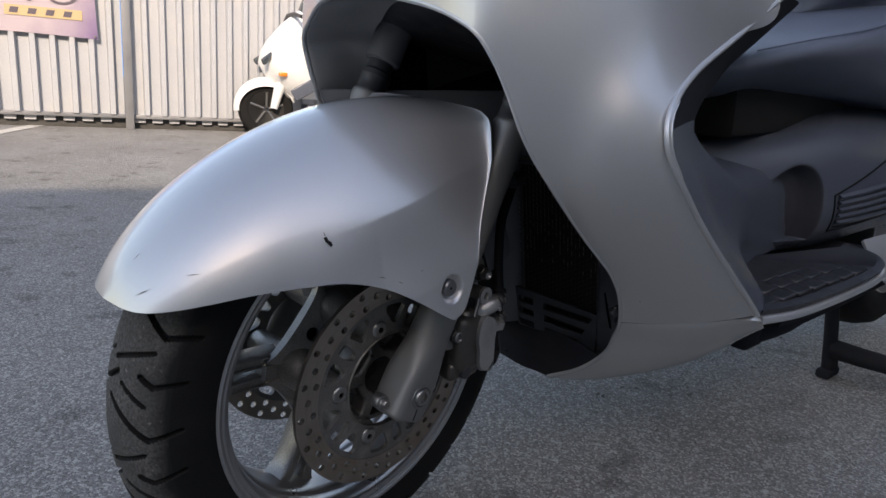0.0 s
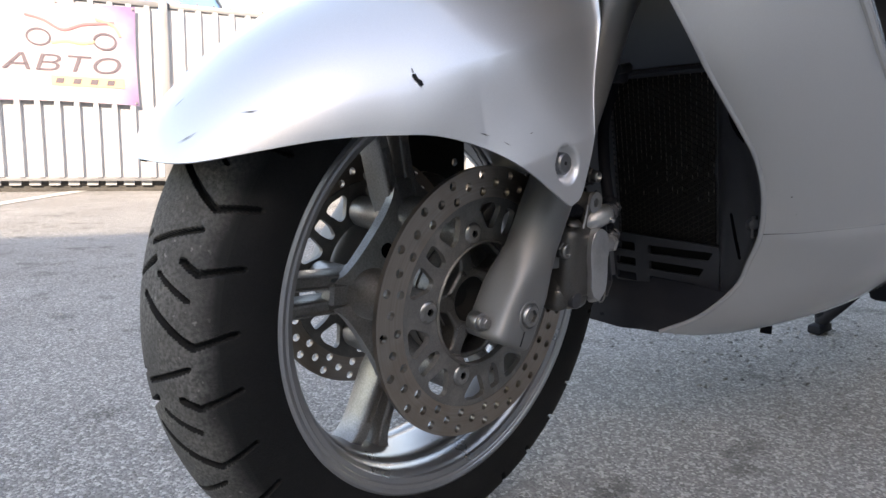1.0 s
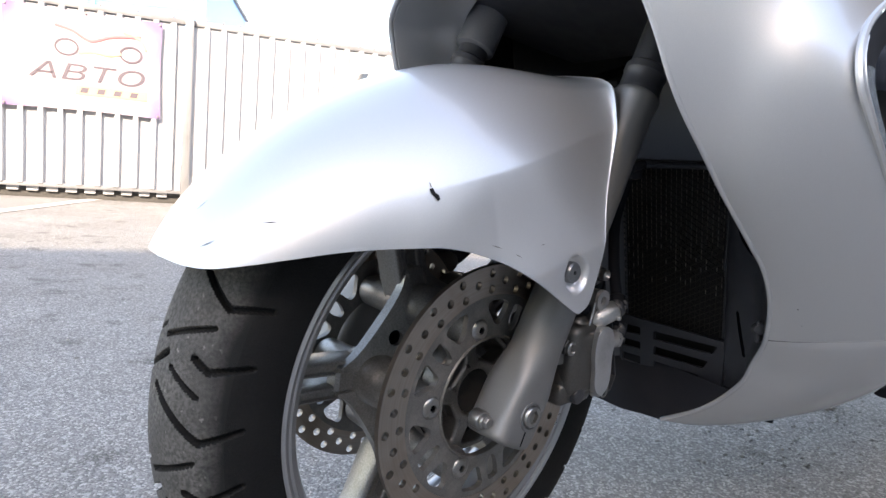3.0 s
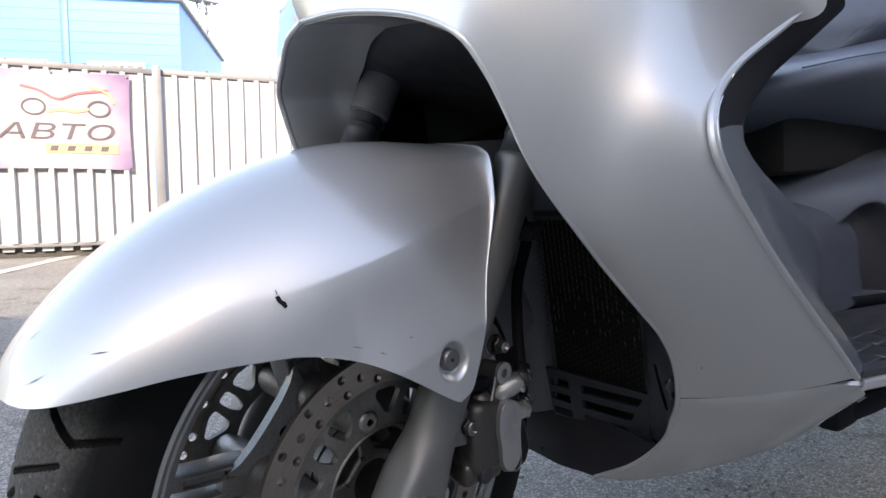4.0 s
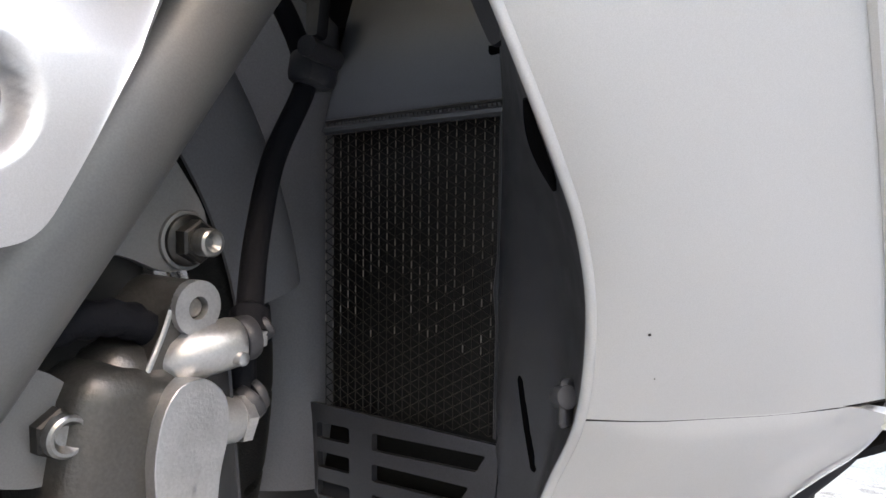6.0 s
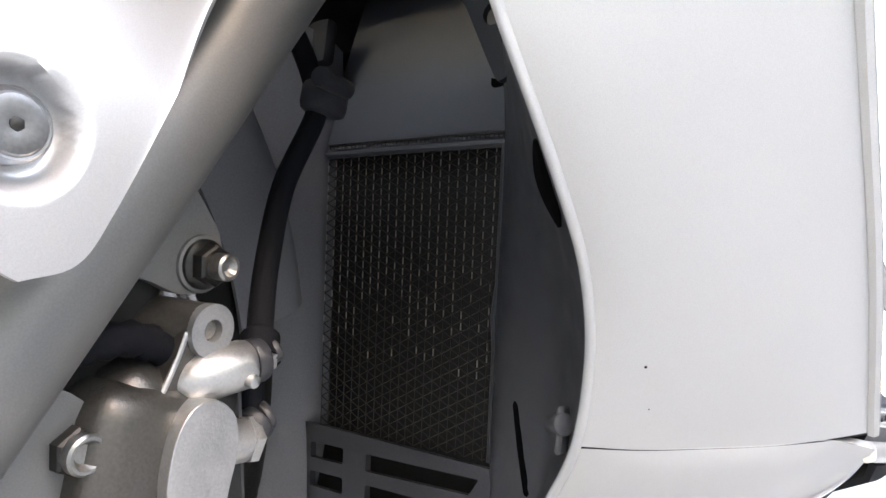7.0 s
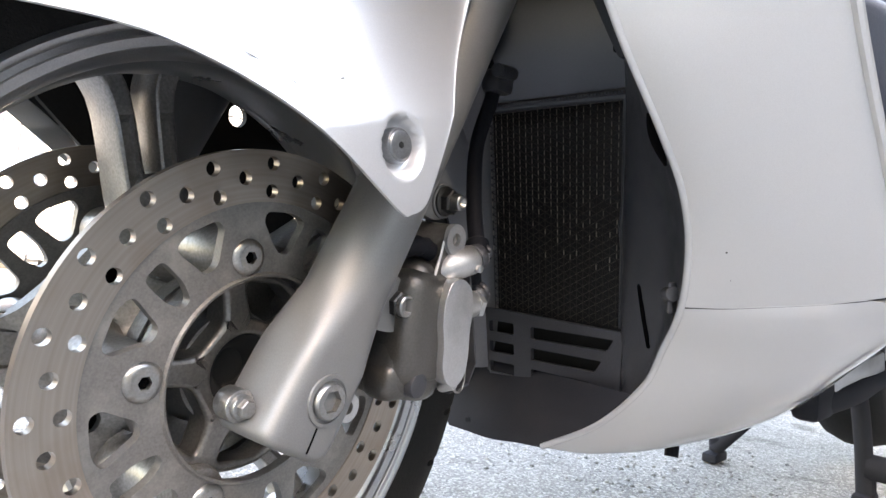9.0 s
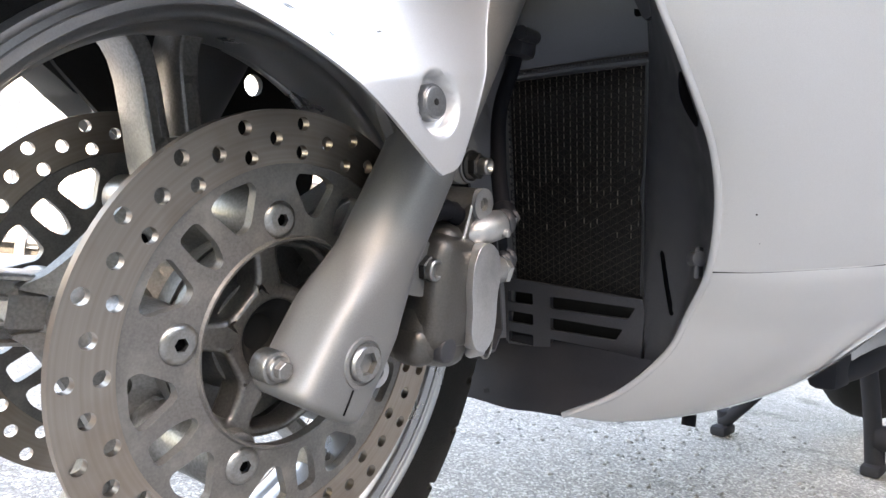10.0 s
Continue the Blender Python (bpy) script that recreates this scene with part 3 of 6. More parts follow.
def build_far():
    # blue sheet-clad building behind the fence
    m = Matrix.Translation((5.05, 20.0, 0)) @ Matrix.Rotation(radians(-25), 4, "Z")
    b = thing("warehouse", "blue metal-clad warehouse with white framed windows", "building", m, kind="structure")
    part("wall", box((16.0, 9.0, 6.05), (-8.0, 4.6, 3.03)), BLUE, b, smooth=False)
    for z in np.arange(3.3, 6.0, 0.3):
        part("cladding_seam", box((16.0, 0.012, 0.02), (-8.0, 0.095, z)), BLUE, b, smooth=False)
    part("corner_trim", box((0.22, 0.04, 6.05), (-3.1, 0.085, 3.03), 0.01), material("dark_blue_trim", (0.02, 0.12, 0.36), 0.5), b)
    part("roof_edge", box((16.2, 9.3, 0.12), (-8.0, 4.6, 6.10), 0.02), ROOFM, b)
    for x in (-4.35, -1.75, -7.7, -11.2):
        w = part("window", box((1.55, 0.10, 0.75), (x, 0.08, 3.88), 0.02), WHITE, b, "white framed window")
        for dx in (-0.5, 0.0, 0.5):
            part("pane", box((0.42, 0.02, 0.56), (x + dx, 0.022, 3.88), 0.004), GLASS, w)
    # lattice mast
    c = thing("crane_mast", "slender grey lattice mast with a platform", "mast", Matrix.Translation((9.5, 32.5, 0)) @ Matrix.Rotation(radians(15), 4, "Z"))
    s, h = 0.24, 9.6
    for sx, sy in ((-s, -s), (s, -s), (s, s), (-s, s)):
        part("leg", rod((sx, sy, 0), (sx, sy, h), 0.055, 8), CRANEM, c)
    k = 0
    for z in np.arange(5.4, h - 0.2, 0.45):
        sgn = 1 if k % 2 else -1
        for ax, ay, bx, by in ((-s, -s, s, -s), (-s, s, s, s), (-s, -s, -s, s), (s, -s, s, s)):
            p, q = ((ax, ay, z), (bx, by, z + 0.45)) if sgn > 0 else ((bx, by, z), (ax, ay, z + 0.45))
            part("brace", rod(p, q, 0.032, 6), CRANEM, c)
        k += 1
    part("platform", box((1.3, 0.7, 0.16), (-0.05, 0, h), 0.02), CRANEM, c)
    for x in (-0.5, -0.25, 0.15, 0.4):
        part("floodlight", box((0.18, 0.14, 0.18), (x, -0.25, h + 0.2), 0.02), CRANEM, c)


def build_shade_wall():
    # unseen wall behind the camera, added to cast the shade over the scooter
    ob = part("shade_wall", box((70, 0.4, 6.62), (6, -8.0, 3.30)), WALLM, None, m=Matrix.Rotation(ANG, 4, "Z"), smooth=False)
    tagged(ob, "unseen tall plain wall added to cast the shade", "wall", kind="structure")


def build_sky_blocker():
    # unseen dark wall, added to block the eastern sky and its reflections
    ob = part("sky_blocker", box((0.4, 7.8, 3.4), (3.4, -4.15, 1.7)), BLOCKERM, None, smooth=False)
    tagged(ob, "unseen dark wall added to block the eastern sky", "wall", kind="structure")


def build_marking():
    for p, q in (((-0.75, 3.35), (0.42, 5.50)), ((-4.2, 4.0), (-3.0, 6.1))):
        a, b = Vector((*p, 0.004)), Vector((*q, 0.004))
        d = (b - a).normalized() * 0.05
        n = Vector((-d.y, d.x, 0))
        ob = part("parking_line", grid([[a + n, a - n], [b + n, b - n]]), LINEM, None, smooth=False)
        tagged(ob, "worn white parking line on the asphalt", "road marking", "parking lines", "structure")


def build_white_scooter():
    m = Matrix.Translation((1.98, 4.78, 0)) @ Matrix.Rotation(radians(-14), 4, "Z")
    s = thing("parked_scooter", "white scooter parked in front of the fence", "scooter", m)
    w = part("front_wheel", lathe([(-0.02, 0.03), (-0.035, 0.10), (-0.04, 0.145), (0.04, 0.145), (0.035, 0.10), (0.02, 0.03)], 32), DARKBOLT, s, m=Matrix.Translation((0, 0, 0.228)))
    part("tyre", lathe([(-0.04, 0.145), (-0.052, 0.18), (-0.045, 0.212), (-0.02, 0.226), (0, 0.228), (0.02, 0.226), (0.045, 0.212), (0.052, 0.18), (0.04, 0.145)], 48), RUBBER, w)
    for k in range(5):
        a = 2 * math.pi * k / 5 + 0.3
        part("spoke", rod((0.02 * math.cos(a), -0.038, 0.02 * math.sin(a)), (0.14 * math.cos(a), -0.04, 0.14 * math.sin(a)), 0.010, 8), BOLT, w)
    rows = []
    for a in np.linspace(radians(185), radians(20), 18):
        rows.append([(0.262 * math.cos(a) * (1 - 0.12 * abs(v) ** 2), 0.085 * v, 0.228 + 0.262 * math.sin(a) * (1 - 0.28 * abs(v) ** 2.5)) for v in np.linspace(-1, 1, 11)])
    part("mudguard", shell(rows, -0.004), WHITE, s)
    part("fork_cover", tube(spline([(0.05, -0.09, 0.24), (0.10, -0.085, 0.42), (0.17, -0.08, 0.62)], 8), [0.03, 0.035, 0.04, 0.045, 0.045, 0.045, 0.04, 0.035], 12), WHITE, s)
    secs = []
    for z, x0, x1, w_ in ((0.33, 0.16, 0.44, 0.10), (0.40, 0.08, 0.45, 0.17), (0.50, -0.01, 0.43, 0.22), (0.60, -0.065, 0.40, 0.24), (0.70, -0.045, 0.38, 0.235), (0.80, 0.02, 0.37, 0.21), (0.92, 0.12, 0.38, 0.16), (1.04, 0.26, 0.40, 0.09)):
        secs.append([((x0 + x1) / 2 - (x1 - x0) / 2 * math.copysign(abs(math.cos(a)) ** 0.8, math.cos(a)), w_ * math.sin(a) * (1 - 0.30 * max(0.0, math.cos(a)) ** 2), z) for a in np.linspace(0, 2 * math.pi, 32, endpoint=False)])
    v, f = grid(secs, close_v=True)
    part("front_fairing", (v, f + [tuple(range(32)), tuple(range(len(v) - 1, len(v) - 33, -1))]), WHITE, s)
    for y in (-1, 1):
        part("headlight", moved(box((0.20, 0.03, 0.055), (0, 0, 0), 0.013, 3), Matrix.Translation((0.010, y * 0.150, 0.655)) @ Matrix.Rotation(radians(-33 * y), 4, "Z") @ Matrix.Rotation(radians(-32), 4, "Y")), GLASS, s, "slanted dark glass headlight")
        part("indicator", moved(box((0.07, 0.05, 0.035), (0, 0, 0), 0.012, 2), Matrix.Translation((0.100, y * 0.205, 0.52))), ORANGE, s, "amber indicator lens")
        part("lower_fairing", moved(box((0.26, 0.02, 0.10), (0, 0, 0), 0.009, 3), Matrix.Translation((0.30, y * 0.195, 0.42)) @ Matrix.Rotation(radians(-30), 4, "Y")), GREY, s, "dark side moulding")
    part("windscreen", grid([[(0.27 + 0.10 * v - 0.05 * (1 - u * u), 0.13 * u, 0.93 + 0.28 * v) for u in np.linspace(-1, 1, 9)] for v in np.linspace(0, 1, 6)]), GLASS, s)
    part("footwell", box((0.45, 0.26, 0.06), (0.55, 0, 0.25), 0.02), GREY, s)
    rows = []
    for x, w_, z0, z1 in ((0.72, 0.12, 0.30, 0.62), (0.90, 0.16, 0.28, 0.70), (1.15, 0.17, 0.34, 0.72), (1.42, 0.13, 0.50, 0.72), (1.6, 0.05, 0.62, 0.70)):
        rows.append([(x, w_ * math.cos(a), (z0 + z1) / 2 + (z1 - z0) / 2 * math.sin(a)) for a in np.linspace(0, 2 * math.pi, 20, endpoint=False)])
    v, f = grid(rows, close_v=True)
    part("rear_body", (v, f + [tuple(range(20)), tuple(range(len(v) - 1, len(v) - 21, -1))]), WHITE, s)
    part("seat", box((0.68, 0.25, 0.11), (1.08, 0, 0.75), 0.04, 3), BLACK, s)
    part("rear_wheel", lathe([(-0.05, 0.05), (-0.05, 0.15), (-0.06, 0.18), (-0.045, 0.215), (0, 0.228), (0.045, 0.215), (0.06, 0.18), (0.05, 0.15), (0.05, 0.05)], 40), RUBBER, s, m=Matrix.Translation((1.24, 0, 0.228)))
    part("handlebar", tube([(0.22, -0.32, 0.97), (0.2, -0.12, 1.0), (0.2, 0.12, 1.0), (0.22, 0.32, 0.97)], 0.016, 10), BLACK, s)


build_ground()
build_grit()
build_fence()
build_banner()
build_far()
build_shade_wall()
build_sky_blocker()
build_marking()
build_white_scooter()

# ---------------------------------------------------------------- the silver scooter
# It stands nose-down on its centre stand; its own axes: x to the rear, y to its right side, z up.
SCOOTER = Matrix(((0.99832, 0.00046, -0.0579, 0), (0.00046, 0.99987, 0.01597, 0), (0.0579, -0.01597, 0.99819, -0.016), (0, 0, 0, 1)))
scooter = thing("scooter", "silver maxi scooter with worn paint on its centre stand", "scooter", SCOOTER)
RAKE = radians(26)
# front assembly: turned nine degrees about the steering axis
FRONT = Matrix.Translation((0, 0, 0.272)) @ Matrix.Rotation(radians(9), 4, Vector((math.sin(RAKE), 0, math.cos(RAKE))))
MID = 0.025                    # middle plane of the wheel
PHASE = 102.8                  # where the first spoke and disc bolt stand, in degrees


def tyre_mesh(nu=1300, nv=220):
    """A rounded road tyre with hooked grooves cut into the tread."""
    r0 = 0.2560
    half = [(0.0, 0.2560), (0.020, 0.2535), (0.036, 0.2455), (0.048, 0.2330), (0.0545, 0.2170), (0.0555, 0.2020), (0.0530, 0.1880), (0.0495, 0.1800)]
    sec = spline([(-y, r) for y, r in half[::-1]] + half[1:], nv)
    s = np.r_[0, np.cumsum(np.linalg.norm(np.diff(sec, axis=0), axis=1))]
    s -= s[-1] / 2
    period = 2 * math.pi * r0 / 16
    th = np.arange(nu) / nu * 2 * math.pi
    A, S = np.meshgrid(th * r0, s, indexing="ij")
    depth = np.zeros_like(A)

    def groove(pts, w, d, sides=2):
        nonlocal depth
        for side, shift in ((1, 0.0), (-1, 0.25 * period))[:sides]:
            a, v = (A + shift - radians(177.6) * r0) % period, S * side
            best = np.full(A.shape, 1e9)
            for (a0, v0), (a1, v1) in zip(pts, pts[1:]):
                for k in (-1, 0, 1):
                    da, dv = a1 - a0, v1 - v0
                    t = np.clip(((a + k * period - a0) * da + (v - v0) * dv) / (da * da + dv * dv), 0, 1)
                    best = np.minimum(best, np.hypot(a + k * period - a0 - t * da, v - v0 - t * dv))
            depth = np.maximum(depth, d * np.clip((w - best) / 0.0010, 0, 1))

    groove([(-0.0310, 0.0040), (-0.0150, -0.0215), (-0.0045, -0.0370), (0.0, -0.0445), (-0.0100, -0.0722)], 0.0027, 0.0052)
    groove([(0.0407, -0.0316), (0.0475, -0.0442), (0.0385, -0.0722)], 0.0027, 0.0052)
    groove([(0.0525, -0.0115), (0.0675, -0.0395)], 0.0019, 0.0040)
    groove([(0.0330, 0.0030), (0.0165, -0.0395)], 0.0022, 0.0042, 1)
    tg = np.gradient(sec, axis=0)
    nrm = np.stack([-tg[:, 1], tg[:, 0]], 1)
    nrm /= np.linalg.norm(nrm, axis=1, keepdims=True)
    y = sec[None, :, 0] - depth * nrm[None, :, 0]
    r = sec[None, :, 1] - depth * nrm[None, :, 1]
    verts = np.stack([r * np.cos(th)[:, None], y + MID, r * np.sin(th)[:, None]], 2).reshape(-1, 3)
    i, j = np.meshgrid(np.arange(nu), np.arange(nv - 1), indexing="ij")
    i2 = (i + 1) % nu
    quads = np.stack([i * nv + j, i * nv + j + 1, i2 * nv + j + 1, i2 * nv + j], 2).reshape(-1, 4)
    me = bpy.data.meshes.new("tyre")
    me.from_pydata(verts.tolist(), [], quads.tolist())
    me.materials.append(RUBBER)
    me.materials.append(TREAD)
    wear = 0.0615 + 0.0 * th
    on_tread = (np.abs((S[:, :-1] + S[:, 1:]) / 2) < wear[:, None]) & (depth[:, :-1] < 0.001)
    me.polygons.foreach_set("material_index", on_tread.reshape(-1).astype(int).tolist())
    me.polygons.foreach_set("use_smooth", [True] * len(me.polygons))
    me.set_sharp_from_angle(angle=radians(35))
    return me


def rim_profile():
    half = [(0.0, 0.1600), (0.014, 0.1603), (0.0215, 0.1612), (0.0245, 0.1632), (0.0260, 0.1650), (0.0275, 0.1652), (0.0300, 0.1646), (0.0350, 0.1649), (0.0400, 0.1660), (0.0430, 0.1680), (0.0448, 0.1703), (0.0462, 0.1708), (0.0472, 0.1704), (0.0482, 0.1708),
            (0.0492, 0.1735), (0.0500, 0.1752), (0.0512, 0.1755), (0.0518, 0.1762), (0.0520, 0.1790), (0.0532, 0.1802), (0.0540, 0.1825), (0.0525, 0.1850), (0.0490, 0.1850), (0.0465, 0.1800), (0.040, 0.175), (0.020, 0.170), (0.0, 0.169)]
    return [(y + MID, r) for y, r in half + [(-y, r) for y, r in half][::-1][1:-1]]


def build_wheel():
    wheel = part("front_wheel", lathe(rim_profile(), 128, close=True), RIMM, scooter, "silver painted cast rim", FRONT, sharp=28)
    part("tyre", tyre_mesh(), RUBBER, wheel, "worn black rubber tyre with chevron grooves")
    # hub
    hub = [(-0.028, 0.018), (-0.030, 0.024), (-0.030, 0.031), (-0.012, 0.034), (0.005, 0.046), (0.03, 0.044), (0.048, 0.046), (0.060, 0.036), (0.080, 0.033), (0.080, 0.024), (0.078, 0.018)]
    part("hub", lathe([(y, r) for y, r in hub], 64), SPOKEM, wheel, sharp=35)
    part("hub_seal", lathe([(-0.026, 0.0), (-0.026, 0.010), (-0.030, 0.012), (-0.035, 0.0150), (-0.038, 0.0180), (-0.040, 0.0206)], 48), LINER, wheel, "black dust seal")
    pockets = []
    for k in range(5):
        c = PHASE + 72 * k + 36
        pockets.append(rounded(polar_poly([(0.0302, c - 17), (0.0290, c), (0.0302, c + 17), (0.0345, c + 23), (0.0495, c + 28), (0.0515, c), (0.0495, c - 28), (0.0345, c - 23)]), 0.0050, 4))
    face = part("hub_face", plate(ring_pts(0.0545, 80), pockets + [ring_pts(0.0205, 48)], -0.0430, -0.0240), HUBM, wheel, "cast hub face with five pockets", sharp=35)
    part("hub_floor", lathe([(-0.026, 0.0560), (-0.014, 0.0555), (-0.010, 0.0500), (-0.010, 0.0300)], 64), HUBM, wheel)
    bv = face.modifiers.new("bevel", "BEVEL")
    bv.width, bv.segments, bv.limit_method, bv.angle_limit = 0.0028, 3, "ANGLE", radians(50)
    for k in range(5):
        rot_y = Matrix.Rotation(-radians(PHASE + 72 * k), 4, "Y")
        pieces = []
        for side in (-1, 1):
            secs = []
            for r, off, wid, g in ((0.050, 0.0098, 0.0088, 0), (0.075, 0.0104, 0.0078, 0), (0.090, 0.0107, 0.0070, 0), (0.093, 0.0107, 0.0068, 0.0040), (0.112, 0.0110, 0.0063, 0.0040), (0.134, 0.0115, 0.0062, 0.0040), (0.138, 0.0118, 0.0062, 0), (0.148, 0.0130, 0.0065, 0), (0.155, 0.0152, 0.0071, 0), (0.162, 0.0190, 0.0080, 0)):
                c, th = side * off, np.interp(r, (0.050, 0.080, 0.095, 0.159), (0.022, 0.018, 0.0155, 0.0155))
                yc = MID + np.interp(r, (0.055, 0.095), (0.0, 0.0160))
                half = [(-wid, -th + 0.0028), (-wid + 0.0008, -th + 0.0008), (-wid + 0.0024, -th), (-0.62 * wid, -th), (-0.48 * wid, -th + g), (0.48 * wid, -th + g), (0.62 * wid, -th), (wid - 0.0024, -th), (wid - 0.0008, -th + 0.0008), (wid, -th + 0.0028)]
                secs.append([(r, yc + y, c + z) for z, y in half + [(-z, -y) for z, y in half]])
            v, f = grid(secs, close_v=True)
            n = len(secs[0])
            pieces.append((v, f + [tuple(range(n)), tuple(range(len(v) - 1, len(v) - n - 1, -1))]))
        # recessed web between the twin bars, and the broad root near the hub
        web = box((0.050, 0.018, 0.022), (0.080, MID + 0.006, 0), 0.003, 1)
        part("spoke", join(*[moved(p, rot_y) for p in pieces + [web]]), SPOKEM, wheel, "twin-bar spoke grey with brake dust", sharp=32)
        for s_ in (-1, 1):
            tip = 2 * MID + 0.0485 if s_ > 0 else -0.0485
            boss = tube([(0.0653, MID + (tip - MID) * q, 0) for q in (0.0, 0.30, 0.36, 0.45, 0.60, 0.97, 1.0)], [0.024, 0.0225, 0.0195, 0.0172, 0.0165, 0.0155, 0.0145], 28)
            part("disc_boss", moved(boss, rot_y), SPOKEM, wheel)
    # gusset plates between the spokes, each with a drilled hole
    for k in range(5):
        a0 = PHASE + 72 * k + 36
        outer = polar_poly([(0.044, a0 - 32), (0.106, a0 - 30), (0.094, a0 - 25), (0.086, a0 - 15), (0.0825, a0), (0.086, a0 + 15), (0.094, a0 + 25), (0.106, a0 + 30), (0.044, a0 + 32), (0.043, a0)])
        part("gusset", plate(rounded(outer, 0.006), [ring_pts(0.0072, 20, 0.0640 * math.cos(radians(a0)), 0.0640 * math.sin(radians(a0)))], MID - 0.010, MID + 0.010, lambda x, y, z: (x, MID + (y - MID) * np.interp(math.hypot(x, z), (0.044, 0.054, 0.070, 0.080, 0.104), (2.4, 1.3, 0.95, 0.55, 0.35)), z)), SPOKEM, wheel, sharp=50)
        hx, hz = 0.0640 * math.cos(radians(a0)), 0.0640 * math.sin(radians(a0))
        # black plug paints the dark depth of the drilled hole
        part("hole_plug", rod((hx, MID - 0.0075, hz), (hx, MID + 0.0060, hz), 0.0074, 20), HOLESHADE, wheel)
    build_disc(wheel, -0.0545, -1)
    build_disc(wheel, 2 * MID + 0.0545, 1)


def build_disc(wheel, y, side):
    holes = []
    for k in range(20):
        a = radians(PHASE + 61.7 + 18 * k)
        b = a + radians(9)
        holes += [ring_pts(0.0038, 14, 0.0985 * math.cos(a), 0.0985 * math.sin(a)), ring_pts(0.0038, 14, 0.1128 * math.cos(a), 0.1128 * math.sin(a)),
                  ring_pts(0.0038, 14, 0.1055 * math.cos(b), 0.1055 * math.sin(b))]
    outer = ring_pts(0.1195, 160)
    part("disc_rotor", plate(outer, holes + [ring_pts(0.0930, 120)], y - 0.0023, y + 0.0023), STEEL, wheel, "drilled steel brake disc with brown heat tint", sharp=30)
    wins = []
    for k in range(5):
        c = PHASE + 72 * k
        for s_ in (-1, 1):
            wins.append(rounded(polar_poly([(0.0660, c + s_ * 22), (0.0665, c + s_ * 15.5), (0.0830, c + s_ * 8), (0.0880, c + s_ * 9.5), (0.0890, c + s_ * 21), (0.0860, c + s_ * 27)]), 0.0045))
        wins.append(rounded(polar_poly([(0.0615, c + 36 - 2.6), (0.0615, c + 36 + 2.6), (0.0710, c + 36 + 5.2), (0.0865, c + 36 + 4.2), (0.0865, c + 36 - 4.2), (0.0710, c + 36 - 5.2)]), 0.004))
    yc = y + side * -0.0012
    part("disc_carrier", plate(ring_pts(0.0938, 120), wins + [ring_pts(0.0545, 90)], yc - 0.0028, yc + 0.0028), CARRIER, wheel, "dull grey pressed disc carrier", sharp=30)
    part("carrier_lip", lathe([(yc + side * -0.002, 0.0545), (yc + side * 0.0042, 0.0540), (yc + side * 0.0046, 0.0553), (yc + side * 0.0030, 0.0563)], 90), CARRIER, wheel)
    for k in range(5):
        a = radians(PHASE + 72 * k)
        c, s_ = 0.0653 * math.cos(a), 0.0653 * math.sin(a)
        bolt = join(plate(ring_pts(0.0064, 30), [ring_pts(0.0035, 6)], 0.0020, 0.0052), lathe([(0.0050, 0.0058), (0.0050, 0.0066), (0.0044, 0.0084), (0.0030, 0.0096), (-0.001, 0.0102)], 30))
        mm = Matrix.Translation((c, yc, s_)) @ Matrix.Diagonal((1, side, 1, 1))
        part("disc_bolt", moved(bolt, mm), BOLT, wheel, "zinc button-head bolt")
        # black insert for the shade at the bottom of the socket
        part("bolt_socket", moved(hexagon((0, 0.0010, 0), (0, 0.0030, 0), 0.0038), mm), HOLESHADE, wheel)


